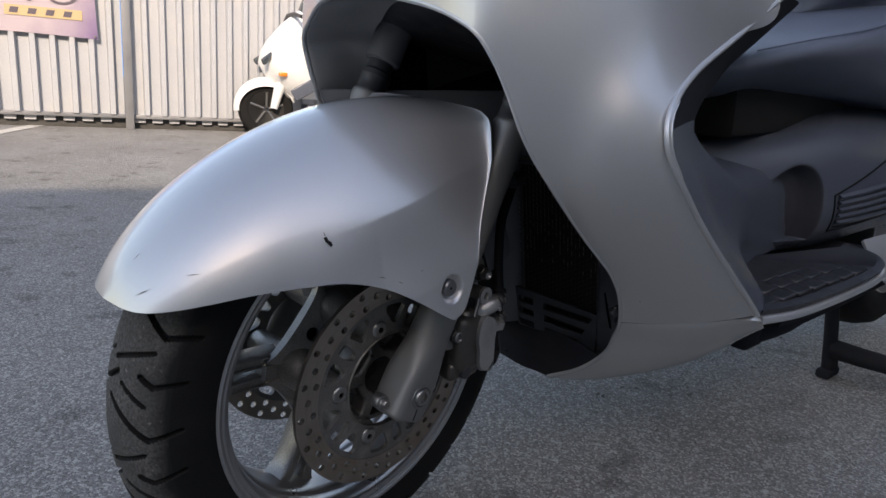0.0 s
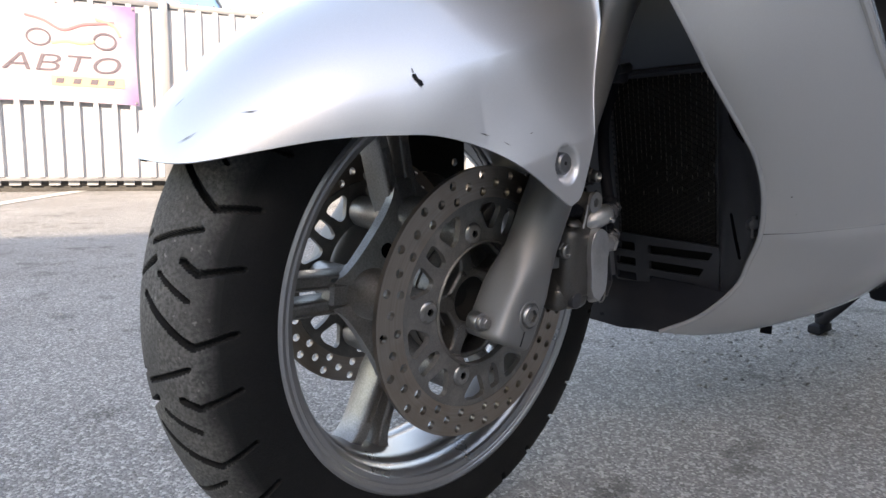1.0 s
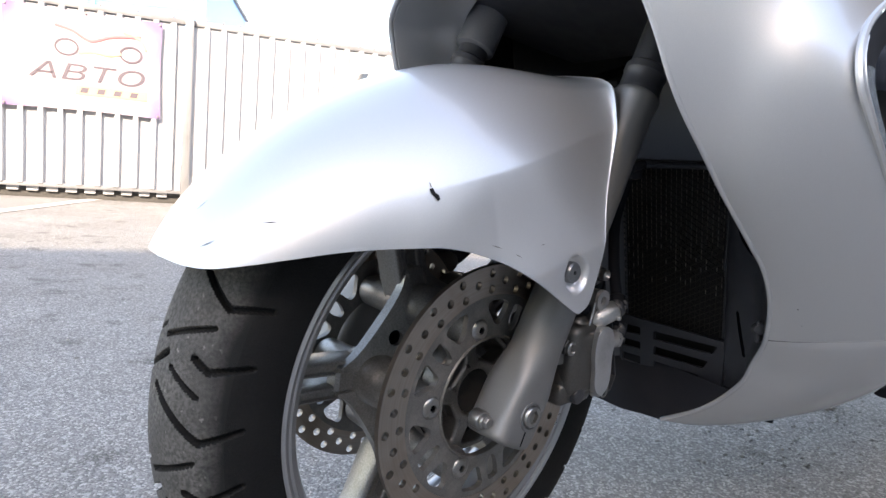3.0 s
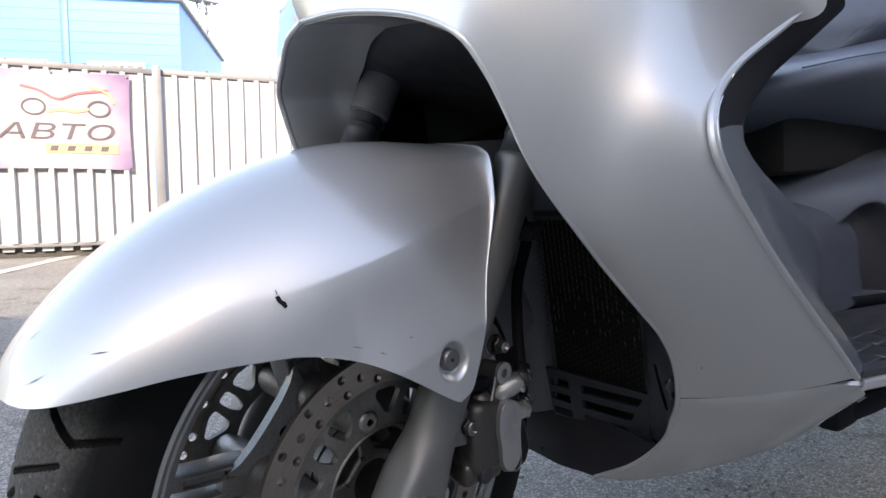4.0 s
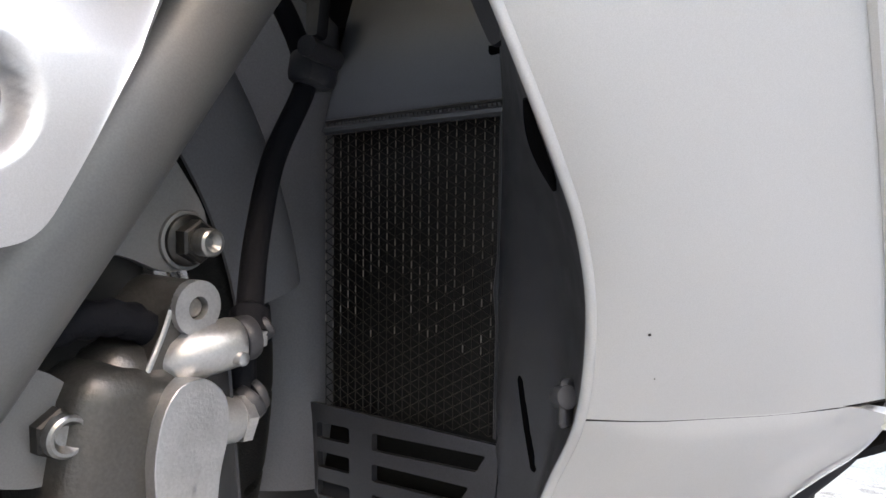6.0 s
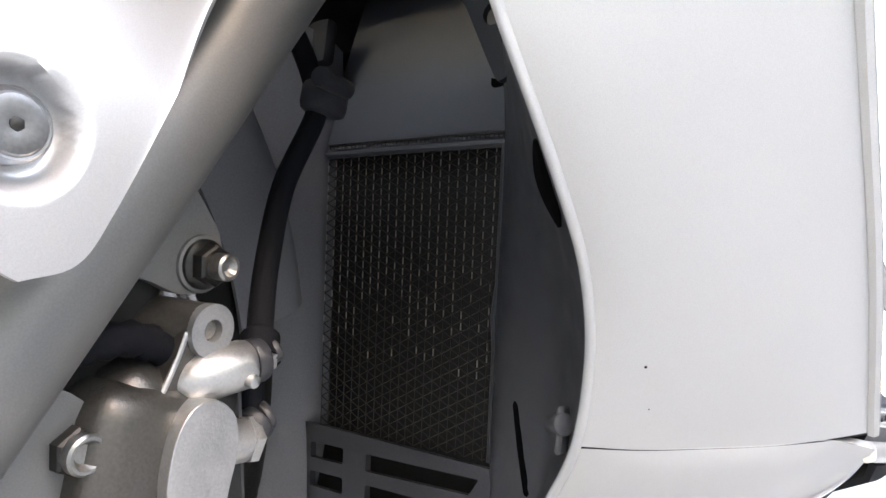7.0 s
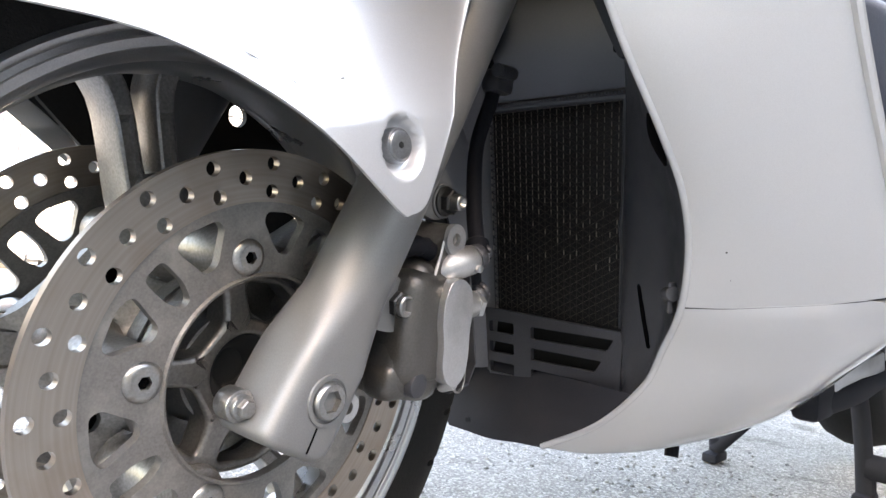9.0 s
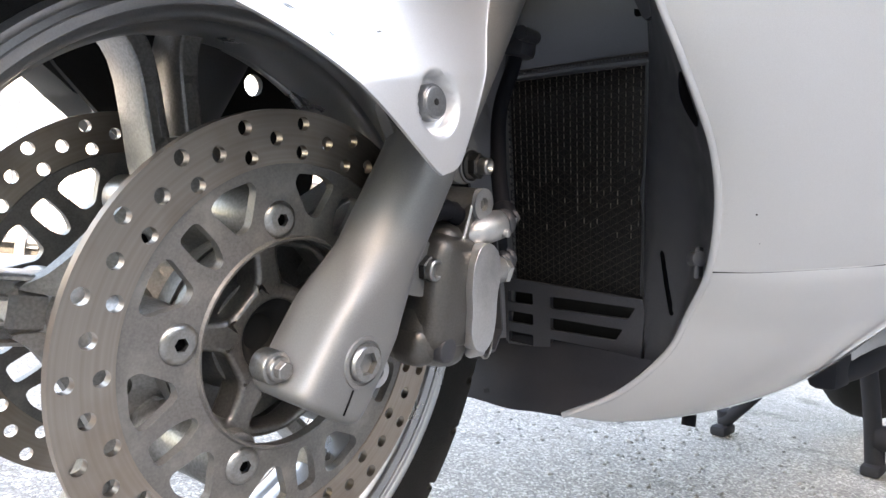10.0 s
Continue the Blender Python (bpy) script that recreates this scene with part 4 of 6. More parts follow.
def build_fork():
    d = Vector((math.sin(radians(27.0)), 0, math.cos(radians(27.0))))
    for side, y in ((-1, -0.0830), (1, 2 * MID + 0.0830)):
        base = Vector((0.0480, y, 0.10))
        # slider: a round leg that widens into a squared foot round the axle
        e = Vector((d.z, 0, -d.x))
        off = 0.0 if side < 0 else -0.022
        lo = [(-0.1400, -0.0185), (-0.136, -0.0205), (-0.10, -0.0190), (-0.06, -0.0158), (0.0, -0.0142), (0.05, -0.0137), (0.12, -0.0130), (0.180, -0.0127), (0.188, -0.0142), (0.1935, -0.0142), (0.196, -0.0115)]
        hi = [(-0.1400, 0.0200), (-0.137, 0.0240), (-0.132, 0.0265), (-0.122, 0.0275), (-0.110, 0.0278), (-0.080, 0.0278), (-0.072, 0.0284), (-0.062, 0.0292), (0.0, 0.0292), (0.05, 0.0288), (0.12, 0.0280), (0.180, 0.0277), (0.188, 0.0292), (0.1935, 0.0292), (0.196, 0.0265)]
        secs = []
        for h in [-0.1400, -0.1397, -0.1385, -0.1360, -0.1330] + list(np.linspace(-0.130, 0.05, 70)) + [0.08, 0.12, 0.16, 0.180, 0.186, 0.1900, 0.1935, 0.1955, 0.1960]:
            l, r = np.interp(h, *np.array(lo).T), np.interp(h, *np.array(hi).T)
            end = max(0.0, (-0.1360 - h) / 0.004)
            fillet = 0.0042 * (1 - math.sqrt(max(0.0, 1 - end * end)))
            thick = np.interp(h, [-0.13, -0.078, -0.062, 0.0, 0.08, 0.12, 0.180, 0.188, 0.1935, 0.196], [0.0225, 0.0225, 0.0218, 0.0216, 0.0212, 0.0205, 0.0202, 0.0217, 0.0217, 0.0190])
            power = np.interp(h, [-0.090, -0.055], [0.42, 1.0])
            ring = []
            for k in range(64):
                w = 2 * math.pi * k / 64
                ce, se = (math.copysign(abs(f(w)) ** power, f(w)) for f in (math.cos, math.sin))
                pe = (l + r) / 2 + (max(r - l, 0) / 2 - fillet) * ce
                py = -(thick - fillet) * se
                ring.append(base + d * float(h) + e * (pe + off) + Vector((0, py, 0)))
            secs.append(ring)
        v, f_ = grid(secs, close_v=True)
        leg = part("fork_leg", (v, f_ + [tuple(range(64)), tuple(range(len(v) - 1, len(v) - 65, -1))]), FORKM, scooter, "grey painted fork leg with a squared foot", FRONT, sharp=50)
        up = lambda h, b=base: tuple(b + d * h + e * (0.0075 + off))
        part("fork_tube", tube([up(0.186), up(0.50)], 0.0170, 24), BLACK, leg, "black upper fork tube")
        part("dust_seal", tube([up(0.192), up(0.1985), up(0.200), up(0.214), up(0.2155), up(0.222), up(0.225)], [0.0195, 0.0200, 0.0190, 0.0190, 0.0202, 0.0200, 0.0172], 32), BLACK, leg, "ringed black dust seal")
        if side > 0:
            part("fork_shroud", tube([up(0.236), up(0.238), up(0.240), up(0.345)], [0.0185, 0.0225, 0.0230, 0.0222], 28), COWLM, leg, "grey shroud round the upper tube")
            continue
        f = y - 0.0245
        part("axle_collar", lathe([(f + 0.0034, 0.0136), (f + 0.0012, 0.0130), (f + 0.0010, 0.0112), (f + 0.0030, 0.0104)], 40), FORKM, leg, m=Matrix.Translation((0.0028, 0, -0.0004)))
        part("axle_end", join(plate(ring_pts(0.0084, 30), [ring_pts(0.0060, 6)], f - 0.0012, f + 0.0080), lathe([(f - 0.0012, 0.0080), (f - 0.0012, 0.0086), (f - 0.0002, 0.0094), (f + 0.003, 0.0097)], 32)), BOLT, leg, "steel axle end with a hexagon socket", m=Matrix.Translation((0.0028, 0, -0.0004)))
        # the socket's inner shade is a black hexagon
        part("axle_socket", hexagon((0.0028, f + 0.0090, -0.0004), (0.0028, f + 0.0066, -0.0004), 0.0064), HOLESHADE, leg)
        part("clamp_split", tube(spline([(-0.0030, f + 0.0018, -0.0130), (-0.0056, f + 0.0018, -0.0190), (-0.0082, f + 0.0018, -0.0245)], 8), 0.0005, 6), HOLESHADE, leg)
        g = -0.0895
        part("drain_bolt", join(rod((-0.0322, g + 0.016, -0.0031), (-0.0322, g + 0.0050, -0.0031), 0.0080, 24, 0.0010), rod((-0.0322, g + 0.006, -0.0031), (-0.0322, g + 0.0018, -0.0031), 0.0062, 24, 0.0012), hexagon((-0.0322, g + 0.0030, -0.0031), (-0.0322, g - 0.0015, -0.0031), 0.0046)), BOLT, leg, "small bright drain bolt")


def build_gap_plate():
    # black plate added by the far fork leg to block bright gaps behind the wheel
    out = rounded([(-0.050, 0.155), (0.020, 0.250), (0.115, 0.262), (0.150, 0.215), (0.183, 0.140), (0.186, 0.078), (0.150, 0.058), (0.100, 0.078), (0.055, 0.088), (0.010, 0.100)], 0.015, 4)
    brace = part("gap_plate", plate(out, [ring_pts(0.009, 16, 0.113, 0.162), ring_pts(0.006, 16, 0.020, 0.150), ring_pts(0.005, 14, 0.168, 0.098)], 2 * MID + 0.098, 2 * MID + 0.104), LINER, scooter, "dull black plate added to block bright gaps behind the wheel", FRONT)
    for x, z in ((0.060, 0.118), (0.098, 0.232)):
        part("plate_bolt", hexagon((x, 2 * MID + 0.099, z), (x, 2 * MID + 0.092, z), 0.0065), DARKBOLT, brace)


def build_flap():
    # grey flap behind the tyre, turned down over its side walls
    sec = [(-0.0362, 0.200), (-0.0368, 0.222), (-0.0345, 0.243), (-0.0240, 0.259), (-0.0060, 0.266), (MID, 0.268)]
    sec = spline(sec + [(2 * MID - y, r) for y, r in sec[::-1][1:]], 41)
    rows = [[(r * math.cos(radians(q)), y, r * math.sin(radians(q))) for y, r in sec] for q in np.linspace(22, 62, 17)]
    part("mudguard_flap", shell(rows, 0.002), COWLM, scooter, "grey plastic flap behind the front tyre", FRONT, sharp=60)


def edge_points():
    # lower rim of the mudguard on the near side, from its nose to the rear upper corner, in the wheel's axes
    return [(-0.252, MID, 0.134), (-0.247, -0.006, 0.133), (-0.238, -0.026, 0.134), (-0.222, -0.044, 0.138), (-0.200, -0.060, 0.143), (-0.170, -0.075, 0.148),
            (-0.133, -0.089, 0.150), (-0.097, -0.103, 0.149), (-0.060, -0.117, 0.139), (-0.036, -0.1255, 0.126), (-0.014, -0.130, 0.110), (0.003, -0.1315, 0.098), (0.018, -0.131, 0.0925),
            (0.031, -0.130, 0.098), (0.038, -0.1295, 0.112), (0.048, -0.128, 0.140), (0.064, -0.120, 0.177), (0.083, -0.108, 0.213), (0.095, -0.096, 0.245), (0.1045, -0.083, 0.272), (0.110, -0.070, 0.281), (0.116, -0.045, 0.285), (0.118, MID, 0.287)]


CROWN = [(-0.252, 0.134), (-0.235, 0.161), (-0.207, 0.190), (-0.172, 0.218), (-0.128, 0.244), (-0.075, 0.267), (-0.018, 0.283), (0.045, 0.290), (0.118, 0.287)]


def build_fender():
    n, nu = 300, 160
    low = spline(edge_points()[:13], n)
    rear = spline(edge_points()[12:], nu)
    crown = spline([(x, MID, z) for x, z in CROWN], n)
    rows = []
    for k in range(n):
        p, c, f = low[k], crown[k], k / (n - 1)
        row = []
        for u in np.linspace(0, 1, nu):
            w = u * math.pi / 2
            s, co = math.sin(w), math.cos(w)
            q = p + (c - p) * s ** 1.0
            q[1] = MID - (MID - p[1]) * co ** (0.95 + 0.15 * f)
            row.append(q)
        rows.append(row)
    R = np.array(rows)
    # the last rows bend into the rear rim
    blend = 92
    for k in range(n - blend, n):
        w = ((k - (n - 1 - blend)) / blend) ** 2.0
        R[k] = (1 - w) * R[k] + w * rear
    # the flank is dished below a soft crease, and round the screw
    screw = np.array((0.0135, -0.1315, 0.1250))
    for k in range(n):
        for j in range(nu):
            x, y, z = R[k, j]
            crease = 0.160 + 0.25 * (x + 0.10)
            d = (crease + 0.030 - z) / 0.050
            if x > -0.12 and 0 < d < 1.6:
                R[k, j, 1] += 0.0055 * math.sin(min(d, 1.6) / 1.6 * math.pi) * min(1, (x + 0.12) / 0.06)
            e = math.hypot(x - screw[0], z - screw[2])
            R[k, j, 1] += 0.0080 * (lambda q: q * q * (3 - 2 * q))(max(0.0, min(1.0, (0.0152 - e) / 0.0040)))
    both = [list(map(tuple, r)) + [(x, 2 * MID - y, z) for x, y, z in r[::-1][1:]] for r in R]
    fender = part("mudguard", shell(both, -0.0018), SILVER, scooter, "silver front mudguard with a chipped, scuffed flank", FRONT, sharp=60)

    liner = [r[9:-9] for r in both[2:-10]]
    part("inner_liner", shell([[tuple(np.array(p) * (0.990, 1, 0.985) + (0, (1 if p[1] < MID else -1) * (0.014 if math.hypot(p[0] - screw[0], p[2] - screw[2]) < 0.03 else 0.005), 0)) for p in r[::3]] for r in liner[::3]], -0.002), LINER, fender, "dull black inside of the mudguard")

    def on(x, z):
        """The outer surface of the near flank at x, z, and its normal."""
        d = np.hypot(R[:, :124, 0] - x, R[:, :124, 2] - z)
        k, j = np.unravel_index(d.argmin(), d.shape)
        k, j = min(max(k, 1), n - 2), min(max(j, 1), 122)
        nr = np.cross(R[k + 1, j] - R[k - 1, j], R[k, j + 1] - R[k, j - 1])
        nr /= np.linalg.norm(nr)
        if nr[1] > 0:
            nr = -nr
        return Vector(R[k, j]), Vector(nr)

    c, nrm = on(screw[0], screw[2])
    nrm = Vector((-0.06, -0.99, 0.08)).normalized()
    m = Matrix.Translation(c) @ nrm.to_track_quat("-Y", "Z").to_matrix().to_4x4()
    head = lathe([(-0.0030, 0.0), (-0.0030, 0.0012), (-0.0062, 0.0016), (-0.0066, 0.0050), (-0.0063, 0.0066), (-0.0055, 0.0072), (-0.0056, 0.0078), (-0.0046, 0.0086), (0.003, 0.0088)], 36)
    part("screw", moved(head, m), SCREWM, fender, "domed steel screw")
    part("screw_socket", moved(hexagon((0, -0.0060, 0), (0, -0.0065, 0), 0.0017), m), DARKBOLT, fender)
    # a chip through the paint, and scratches
    def flake(x, z, outline, mat, up=0.0006):
        c, nr = on(x, z)
        e1 = Vector((1, 0, 0)) - nr * nr.x
        e1.normalize()
        e2 = e1.cross(nr)
        if e2.z < 0:
            e2 = -e2
        v = [c + nr * up + e1 * a + e2 * b for a, b in outline]
        part("paint_chip", ([tuple(c + nr * (up + 0.0002))] + [tuple(q) for q in v], [(0, i + 1, (i + 1) % len(v) + 1) for i in range(len(v))]), mat, fender, smooth=False)
    flake(-0.1065, 0.1855, [(-0.0026, 0.0040), (0.0002, 0.0046), (0.0012, 0.0010), (0.0034, -0.0010), (0.0038, -0.0040), (0.0018, -0.0052), (0.0002, -0.0024), (-0.0018, 0.0004)], MARK)
    flake(-0.1072, 0.1915, [(-0.0005, 0.0020), (0.0003, 0.0014), (0.0006, -0.002), (-0.0003, -0.0014)], CARRIER)
    for x, z, l, s_ in ((-0.062, 0.150, 0.010, -0.35), (-0.235, 0.148, 0.016, -0.30), (-0.205, 0.165, 0.012, -0.4), (-0.045, 0.142, 0.006, -0.6), (-0.02, 0.150, 0.004, 0.2), (-0.228, 0.170, 0.010, -0.2)):
        flake(x, z, [(-l / 2, -s_ * l / 2), (0, 0.0004), (l / 2, s_ * l / 2), (0, -0.0004)], CARRIER)


YB = 0.012                     # middle plane of the body


def mirror(piece):
    return [(x, 2 * YB - y, z) for x, y, z in piece[0]], [tuple(reversed(f)) for f in piece[1]]


# front edge of the leg shield from the chin up to the arch over the wheel
EDGE = [(0.290, -0.034, 0.178), (0.301, -0.080, 0.205), (0.296, -0.122, 0.245), (0.283, -0.143, 0.278), (0.260, -0.166, 0.311), (0.234, -0.181, 0.352), (0.207, -0.188, 0.384), (0.182, -0.189, 0.408),
        (0.160, -0.188, 0.430), (0.137, -0.185, 0.456), (0.112, -0.184, 0.484), (0.089, -0.180, 0.514), (0.073, -0.177, 0.540), (0.060, -0.172, 0.572), (0.048, -0.164, 0.602), (0.036, -0.148, 0.628), (0.024, -0.105, 0.648), (0.006, -0.045, 0.661), (-0.004, YB, 0.665)]
# rear edge of the leg shield, from the floor strip up past the corner
REAR = [(0.372, -0.271, 0.327), (0.338, -0.273, 0.355), (0.303, -0.275, 0.383), (0.270, -0.276, 0.410), (0.239, -0.276, 0.437), (0.211, -0.276, 0.463), (0.187, -0.276, 0.488), (0.168, -0.274, 0.512), (0.158, -0.270, 0.536),
        (0.170, -0.263, 0.564), (0.220, -0.250, 0.594), (0.300, -0.242, 0.629), (0.392, -0.235, 0.671), (0.440, -0.140, 0.850), (0.450, YB, 0.960)]
SEAM = [(0.260, -0.166, 0.311), (0.279, -0.188, 0.312), (0.299, -0.211, 0.315), (0.320, -0.232, 0.318), (0.347, -0.253, 0.322), (0.372, -0.271, 0.327)]


def build_fairing():
    # upper leg shield: seam, arch, rear edge and the nose above the wheel
    nose = [(-0.004, YB, 0.665), (-0.012, YB, 0.695), (0.000, YB, 0.760), (0.060, YB, 0.880), (0.200, YB, 0.960), (0.450, YB, 0.960)]
    lift = lambda c, d: [(x, y, z + d) for x, y, z in c]
    rows = np.array(coons(lift(SEAM, 0.0014), nose, EDGE[4:], REAR, 48, 90, 0.012))
    for _ in range(40):
        rows[1:-1, 1:-1] = 0.5 * rows[1:-1, 1:-1] + 0.125 * (rows[:-2, 1:-1] + rows[2:, 1:-1] + rows[1:-1, :-2] + rows[1:-1, 2:])
    v, f = shell(rows, 0.004)
    part("leg_shield", (v, f), SILVER, scooter, "broad silver leg shield panel", sharp=55)
    part("leg_shield", mirror((v, f)), SILVER, scooter, "broad silver leg shield panel", sharp=55)
    # small dark chips in the paint
    for x, z, r in ((0.2457, 0.3502, 0.0007), (0.2640, 0.3310, 0.0003)):
        d2 = np.hypot(rows[:, :, 0] - x, rows[:, :, 2] - z)
        i, j = (min(max(q, 1), d2.shape[k] - 2) for k, q in enumerate(np.unravel_index(d2.argmin(), d2.shape)))
        nr = np.cross(rows[i + 1, j] - rows[i - 1, j], rows[i, j + 1] - rows[i, j - 1])
        nr *= -np.sign(nr[1]) / np.linalg.norm(nr)
        c = rows[i, j] + nr * 0.0003
        part("paint_chip", tube([tuple(c), tuple(c + nr * 0.0003)], [r, r * 0.8], 7), MARK, scooter, "tiny dark paint chip")
    # black bead along the seam paints the shadow between the panels
    part("seam_shade", tube(spline(SEAM, 30) + np.array((0.001, 0.0012, 0)), 0.0015, 6), MARK, scooter, "black bead for the shadow in the panel seam")
    # rolled lip along the front edge
    lip = spline(EDGE, 90)
    roll = tube(lip + np.array((0.0015, 0.0015, 0.0)), 0.0026, 10)
    part("shield_lip", roll, SILVER, scooter)
    part("shield_lip", mirror(tube(lip[12:] + np.array((0.0015, 0.0015, 0.0)), 0.0026, 10)), SILVER, scooter)
    back = tube(spline(REAR[:13], 70), 0.0032, 8)
    part("rear_trim", back, SILVER, scooter, "bright rounded rear edge of the shield")
    part("rear_trim", mirror(back), SILVER, scooter, "bright rounded rear edge of the shield")
    # lower panel, below the seam, drawn under to the keel
    low_front = EDGE[:5]
    low_back = [(0.610, -0.108, 0.178), (0.585, -0.160, 0.214), (0.520, -0.208, 0.254), (0.440, -0.250, 0.288), (0.380, -0.272, 0.318)]
    keel = [(0.290, -0.034, 0.178), (0.330, -0.060, 0.172), (0.400, -0.080, 0.170), (0.500, -0.098, 0.173), (0.610, -0.108, 0.178)]
    top = SEAM[:-1] + [(0.380, -0.272, 0.318)]
    rows = coons(keel, lift(top, -0.0014), low_front, low_back, 40, 40, 0.016, (0.25, -0.8, -0.5))
    v, f = shell(rows, 0.004)
    part("lower_cowl", (v, f), SILVER, scooter, "silver lower cowl below the seam", sharp=55)
    part("lower_cowl", ([(x + 0.020, y, z) for x, y, z in mirror((v, f))[0]], mirror((v, f))[1]), SILVER, scooter, "silver lower cowl below the seam", sharp=55)
    # belly between the two keels
    k = spline(keel, 20)
    part("belly_pan", shell([[tuple(p), (p[0] + 0.02, YB, p[2] + 0.010), (p[0], 2 * YB - p[1], p[2])] for p in k[1:]], 0.004), MATTE, scooter, "black belly pan")


def along_z(curve, z):
    c = np.array(curve)
    return np.array([np.interp(z, c[:, 2], c[:, 0]), np.interp(z, c[:, 2], c[:, 1]), z])


def build_cowl():
    # dark inner cowl behind the front wheel: flanges at both sides of the radiator
    zs = np.linspace(0.232, 0.64, 50)
    rin_n = [(0.330, -0.075, 0.18), (0.325, -0.090, 0.225), (0.319, -0.0895, 0.285), (0.308, -0.0925, 0.38), (0.298, -0.0955, 0.474), (0.285, -0.095, 0.56), (0.270, -0.09, 0.66)]
    rin_f = [(0.330, 0.052, 0.18), (0.312, 0.052, 0.225), (0.296, 0.044, 0.285), (0.290, 0.049, 0.38), (0.282, 0.055, 0.474), (0.275, 0.066, 0.56), (0.262, 0.07, 0.66)]
    cowl = part("inner_cowl", shell([[tuple(q) for q in spline([along_z(EDGE, z) + (0.006, 0.002, 0), (along_z(EDGE, z) * 0.55 + along_z(rin_n, z) * 0.45) + (0.014, -0.004, 0), along_z(rin_n, z), along_z(rin_n, z) + (0.040, 0.006, 0)], 14)] for z in zs], 0.003), BLACK, scooter, "black plastic cowl around the radiator")
    far = lambda z: along_z(EDGE, z) * (1, -1, 1) + (0.006, 2 * YB - 0.002, 0)
    part("cowl_flank", shell([[tuple(q) for q in spline([along_z(rin_f, z) + (0.040, 0.008, 0), along_z(rin_f, z), along_z(rin_f, z) * 0.7 + far(z) * 0.3 + (-0.034, 0, 0), far(z) * 0.7 + along_z(rin_f, z) * 0.3 + (-0.030, 0, 0), far(z)], 14)] for z in zs[:41]], 0.003), COWLM, cowl)
    # pale inner walls of the nose above the wheel
    wall = []
    for p in spline(EDGE[12:], 34):
        k = min(1.0, (YB - p[1]) / 0.12)
        wall.append([tuple(q) for q in spline([p + (0.004, 0.003 * k, 0.0), p + (0.030, 0.004 * k, 0.003), p + (0.062, 0.010 * k, 0.006), p + (0.086, 0.024 * k, 0.004)], 10)])
    v, f = shell(wall, 0.003)
    part("nose_wall", (v, f), SILVER, cowl, "silver inner wall of the nose", sharp=60)
    part("nose_wall", mirror((v, f)), SILVER, cowl, "silver inner wall of the nose", sharp=60)
    # panel above the radiator
    top = [[tuple(along_z(rin_n, z) * (1 - t) + along_z(rin_f, z) * t + (0.012 + 0.38 * (z - 0.474), 0, 0)) for t in np.linspace(0, 1, 8)] for z in np.linspace(0.474, 0.66, 10)]
    part("cowl_upper", shell(top, 0.003), UPPERM, cowl)
    # slotted panel below the radiator
    def place(x, y, z):
        t = (0.036 - x) / 0.1255
        a, b = along_z(rin_f, z), along_z(rin_n, z)
        return tuple(a * (1 - t) + b * t + np.array((y, 0, 0)))
    outer = [(0.036, 0.291), (0.036, 0.205), (-0.0895, 0.205), (-0.0895, 0.281)]
    slots = []
    for i in range(3):
        z = 0.2775 - 0.0195 * i
        slots.append([(0.030, z + 0.001), (0.030, z - 0.0095), (0.006, z - 0.0105), (0.006, z)])
        slots.append([(-0.010, z - 0.001), (-0.010, z - 0.012), (-0.076 + 0.010 * i, z - 0.0135), (-0.082 + 0.010 * i, z - 0.0035)])
    part("slotted_panel", plate(outer, [rounded(s, 0.0015, 2) for s in slots], -0.002, 0.003, place), BLACK, cowl)
    # rounded chin below the slots
    rows = []
    for s in np.linspace(0, 1, 14):
        z = 0.236 - 0.058 * s
        n0 = along_z(EDGE, z) + (0.003, 0.004, 0)
        f0 = n0 * (1, -1, 1) + (0.020 * s, 2 * YB + 0.045 * s, -0.014 * s)
        mid = (n0 + f0) / 2 + (0.018 * (1 - s) ** 1.5 - 0.012 * math.sin(math.pi * s), 0, -0.004 * s)
        rows.append([tuple(q) for q in spline([n0, n0 * 0.6 + mid * 0.4 + (0.004 * (1 - s), 0, 0), mid, f0 * 0.6 + mid * 0.4, f0], 18)])
    part("chin", shell(rows, 0.003), MATTE, cowl)
    # upright slot and a screw in the near flange
    slot = []
    for z in np.linspace(0.269, 0.326, 12):
        across = spline([along_z(EDGE, z) + (0.006, 0.002, 0), (along_z(EDGE, z) * 0.55 + along_z(rin_n, z) * 0.45) + (0.014, -0.004, 0), along_z(rin_n, z), along_z(rin_n, z) + (0.040, 0.006, 0)], 900)
        slot.append(across[np.abs(across[:600, 1] - np.interp(z, (0.269, 0.326), (-0.1145, -0.1090))).argmin()] - np.array((0.0010, 0.0006, 0)))
    # slot, gap and opening are black pieces laid on for their inner shade
    part("slot", tube(slot, [0.0012] + [0.0032] * 10 + [0.0012], 10), HOLESHADE, cowl)
    part("gap_shade", tube(spline([(0.1765, -0.1785, 0.4255), (0.1860, -0.1772, 0.4185), (0.1945, -0.1768, 0.4100), (0.2010, -0.1785, 0.3985)], 12), [0.0008 + 0.0032 * math.sin(math.pi * k / 11) for k in range(12)], 8), HOLESHADE, cowl, "black bead for the shade of a gap in the cowl flange")
    part("opening_shade", plate(rounded([(-0.052, 0.600), (-0.0615, 0.545), (-0.0690, 0.5135), (-0.0800, 0.5150), (-0.0900, 0.545), (-0.0900, 0.600)], 0.004), [], 0.0, 0.003, lambda x, y, z: (0.2985 + 0.24 * (z - 0.474) * 1.4 + 0.112 * (-0.045 - x) + 0.0015 - y, x, z)), HOLESHADE, cowl, "black plate for the shade of an opening in the upper cowl")
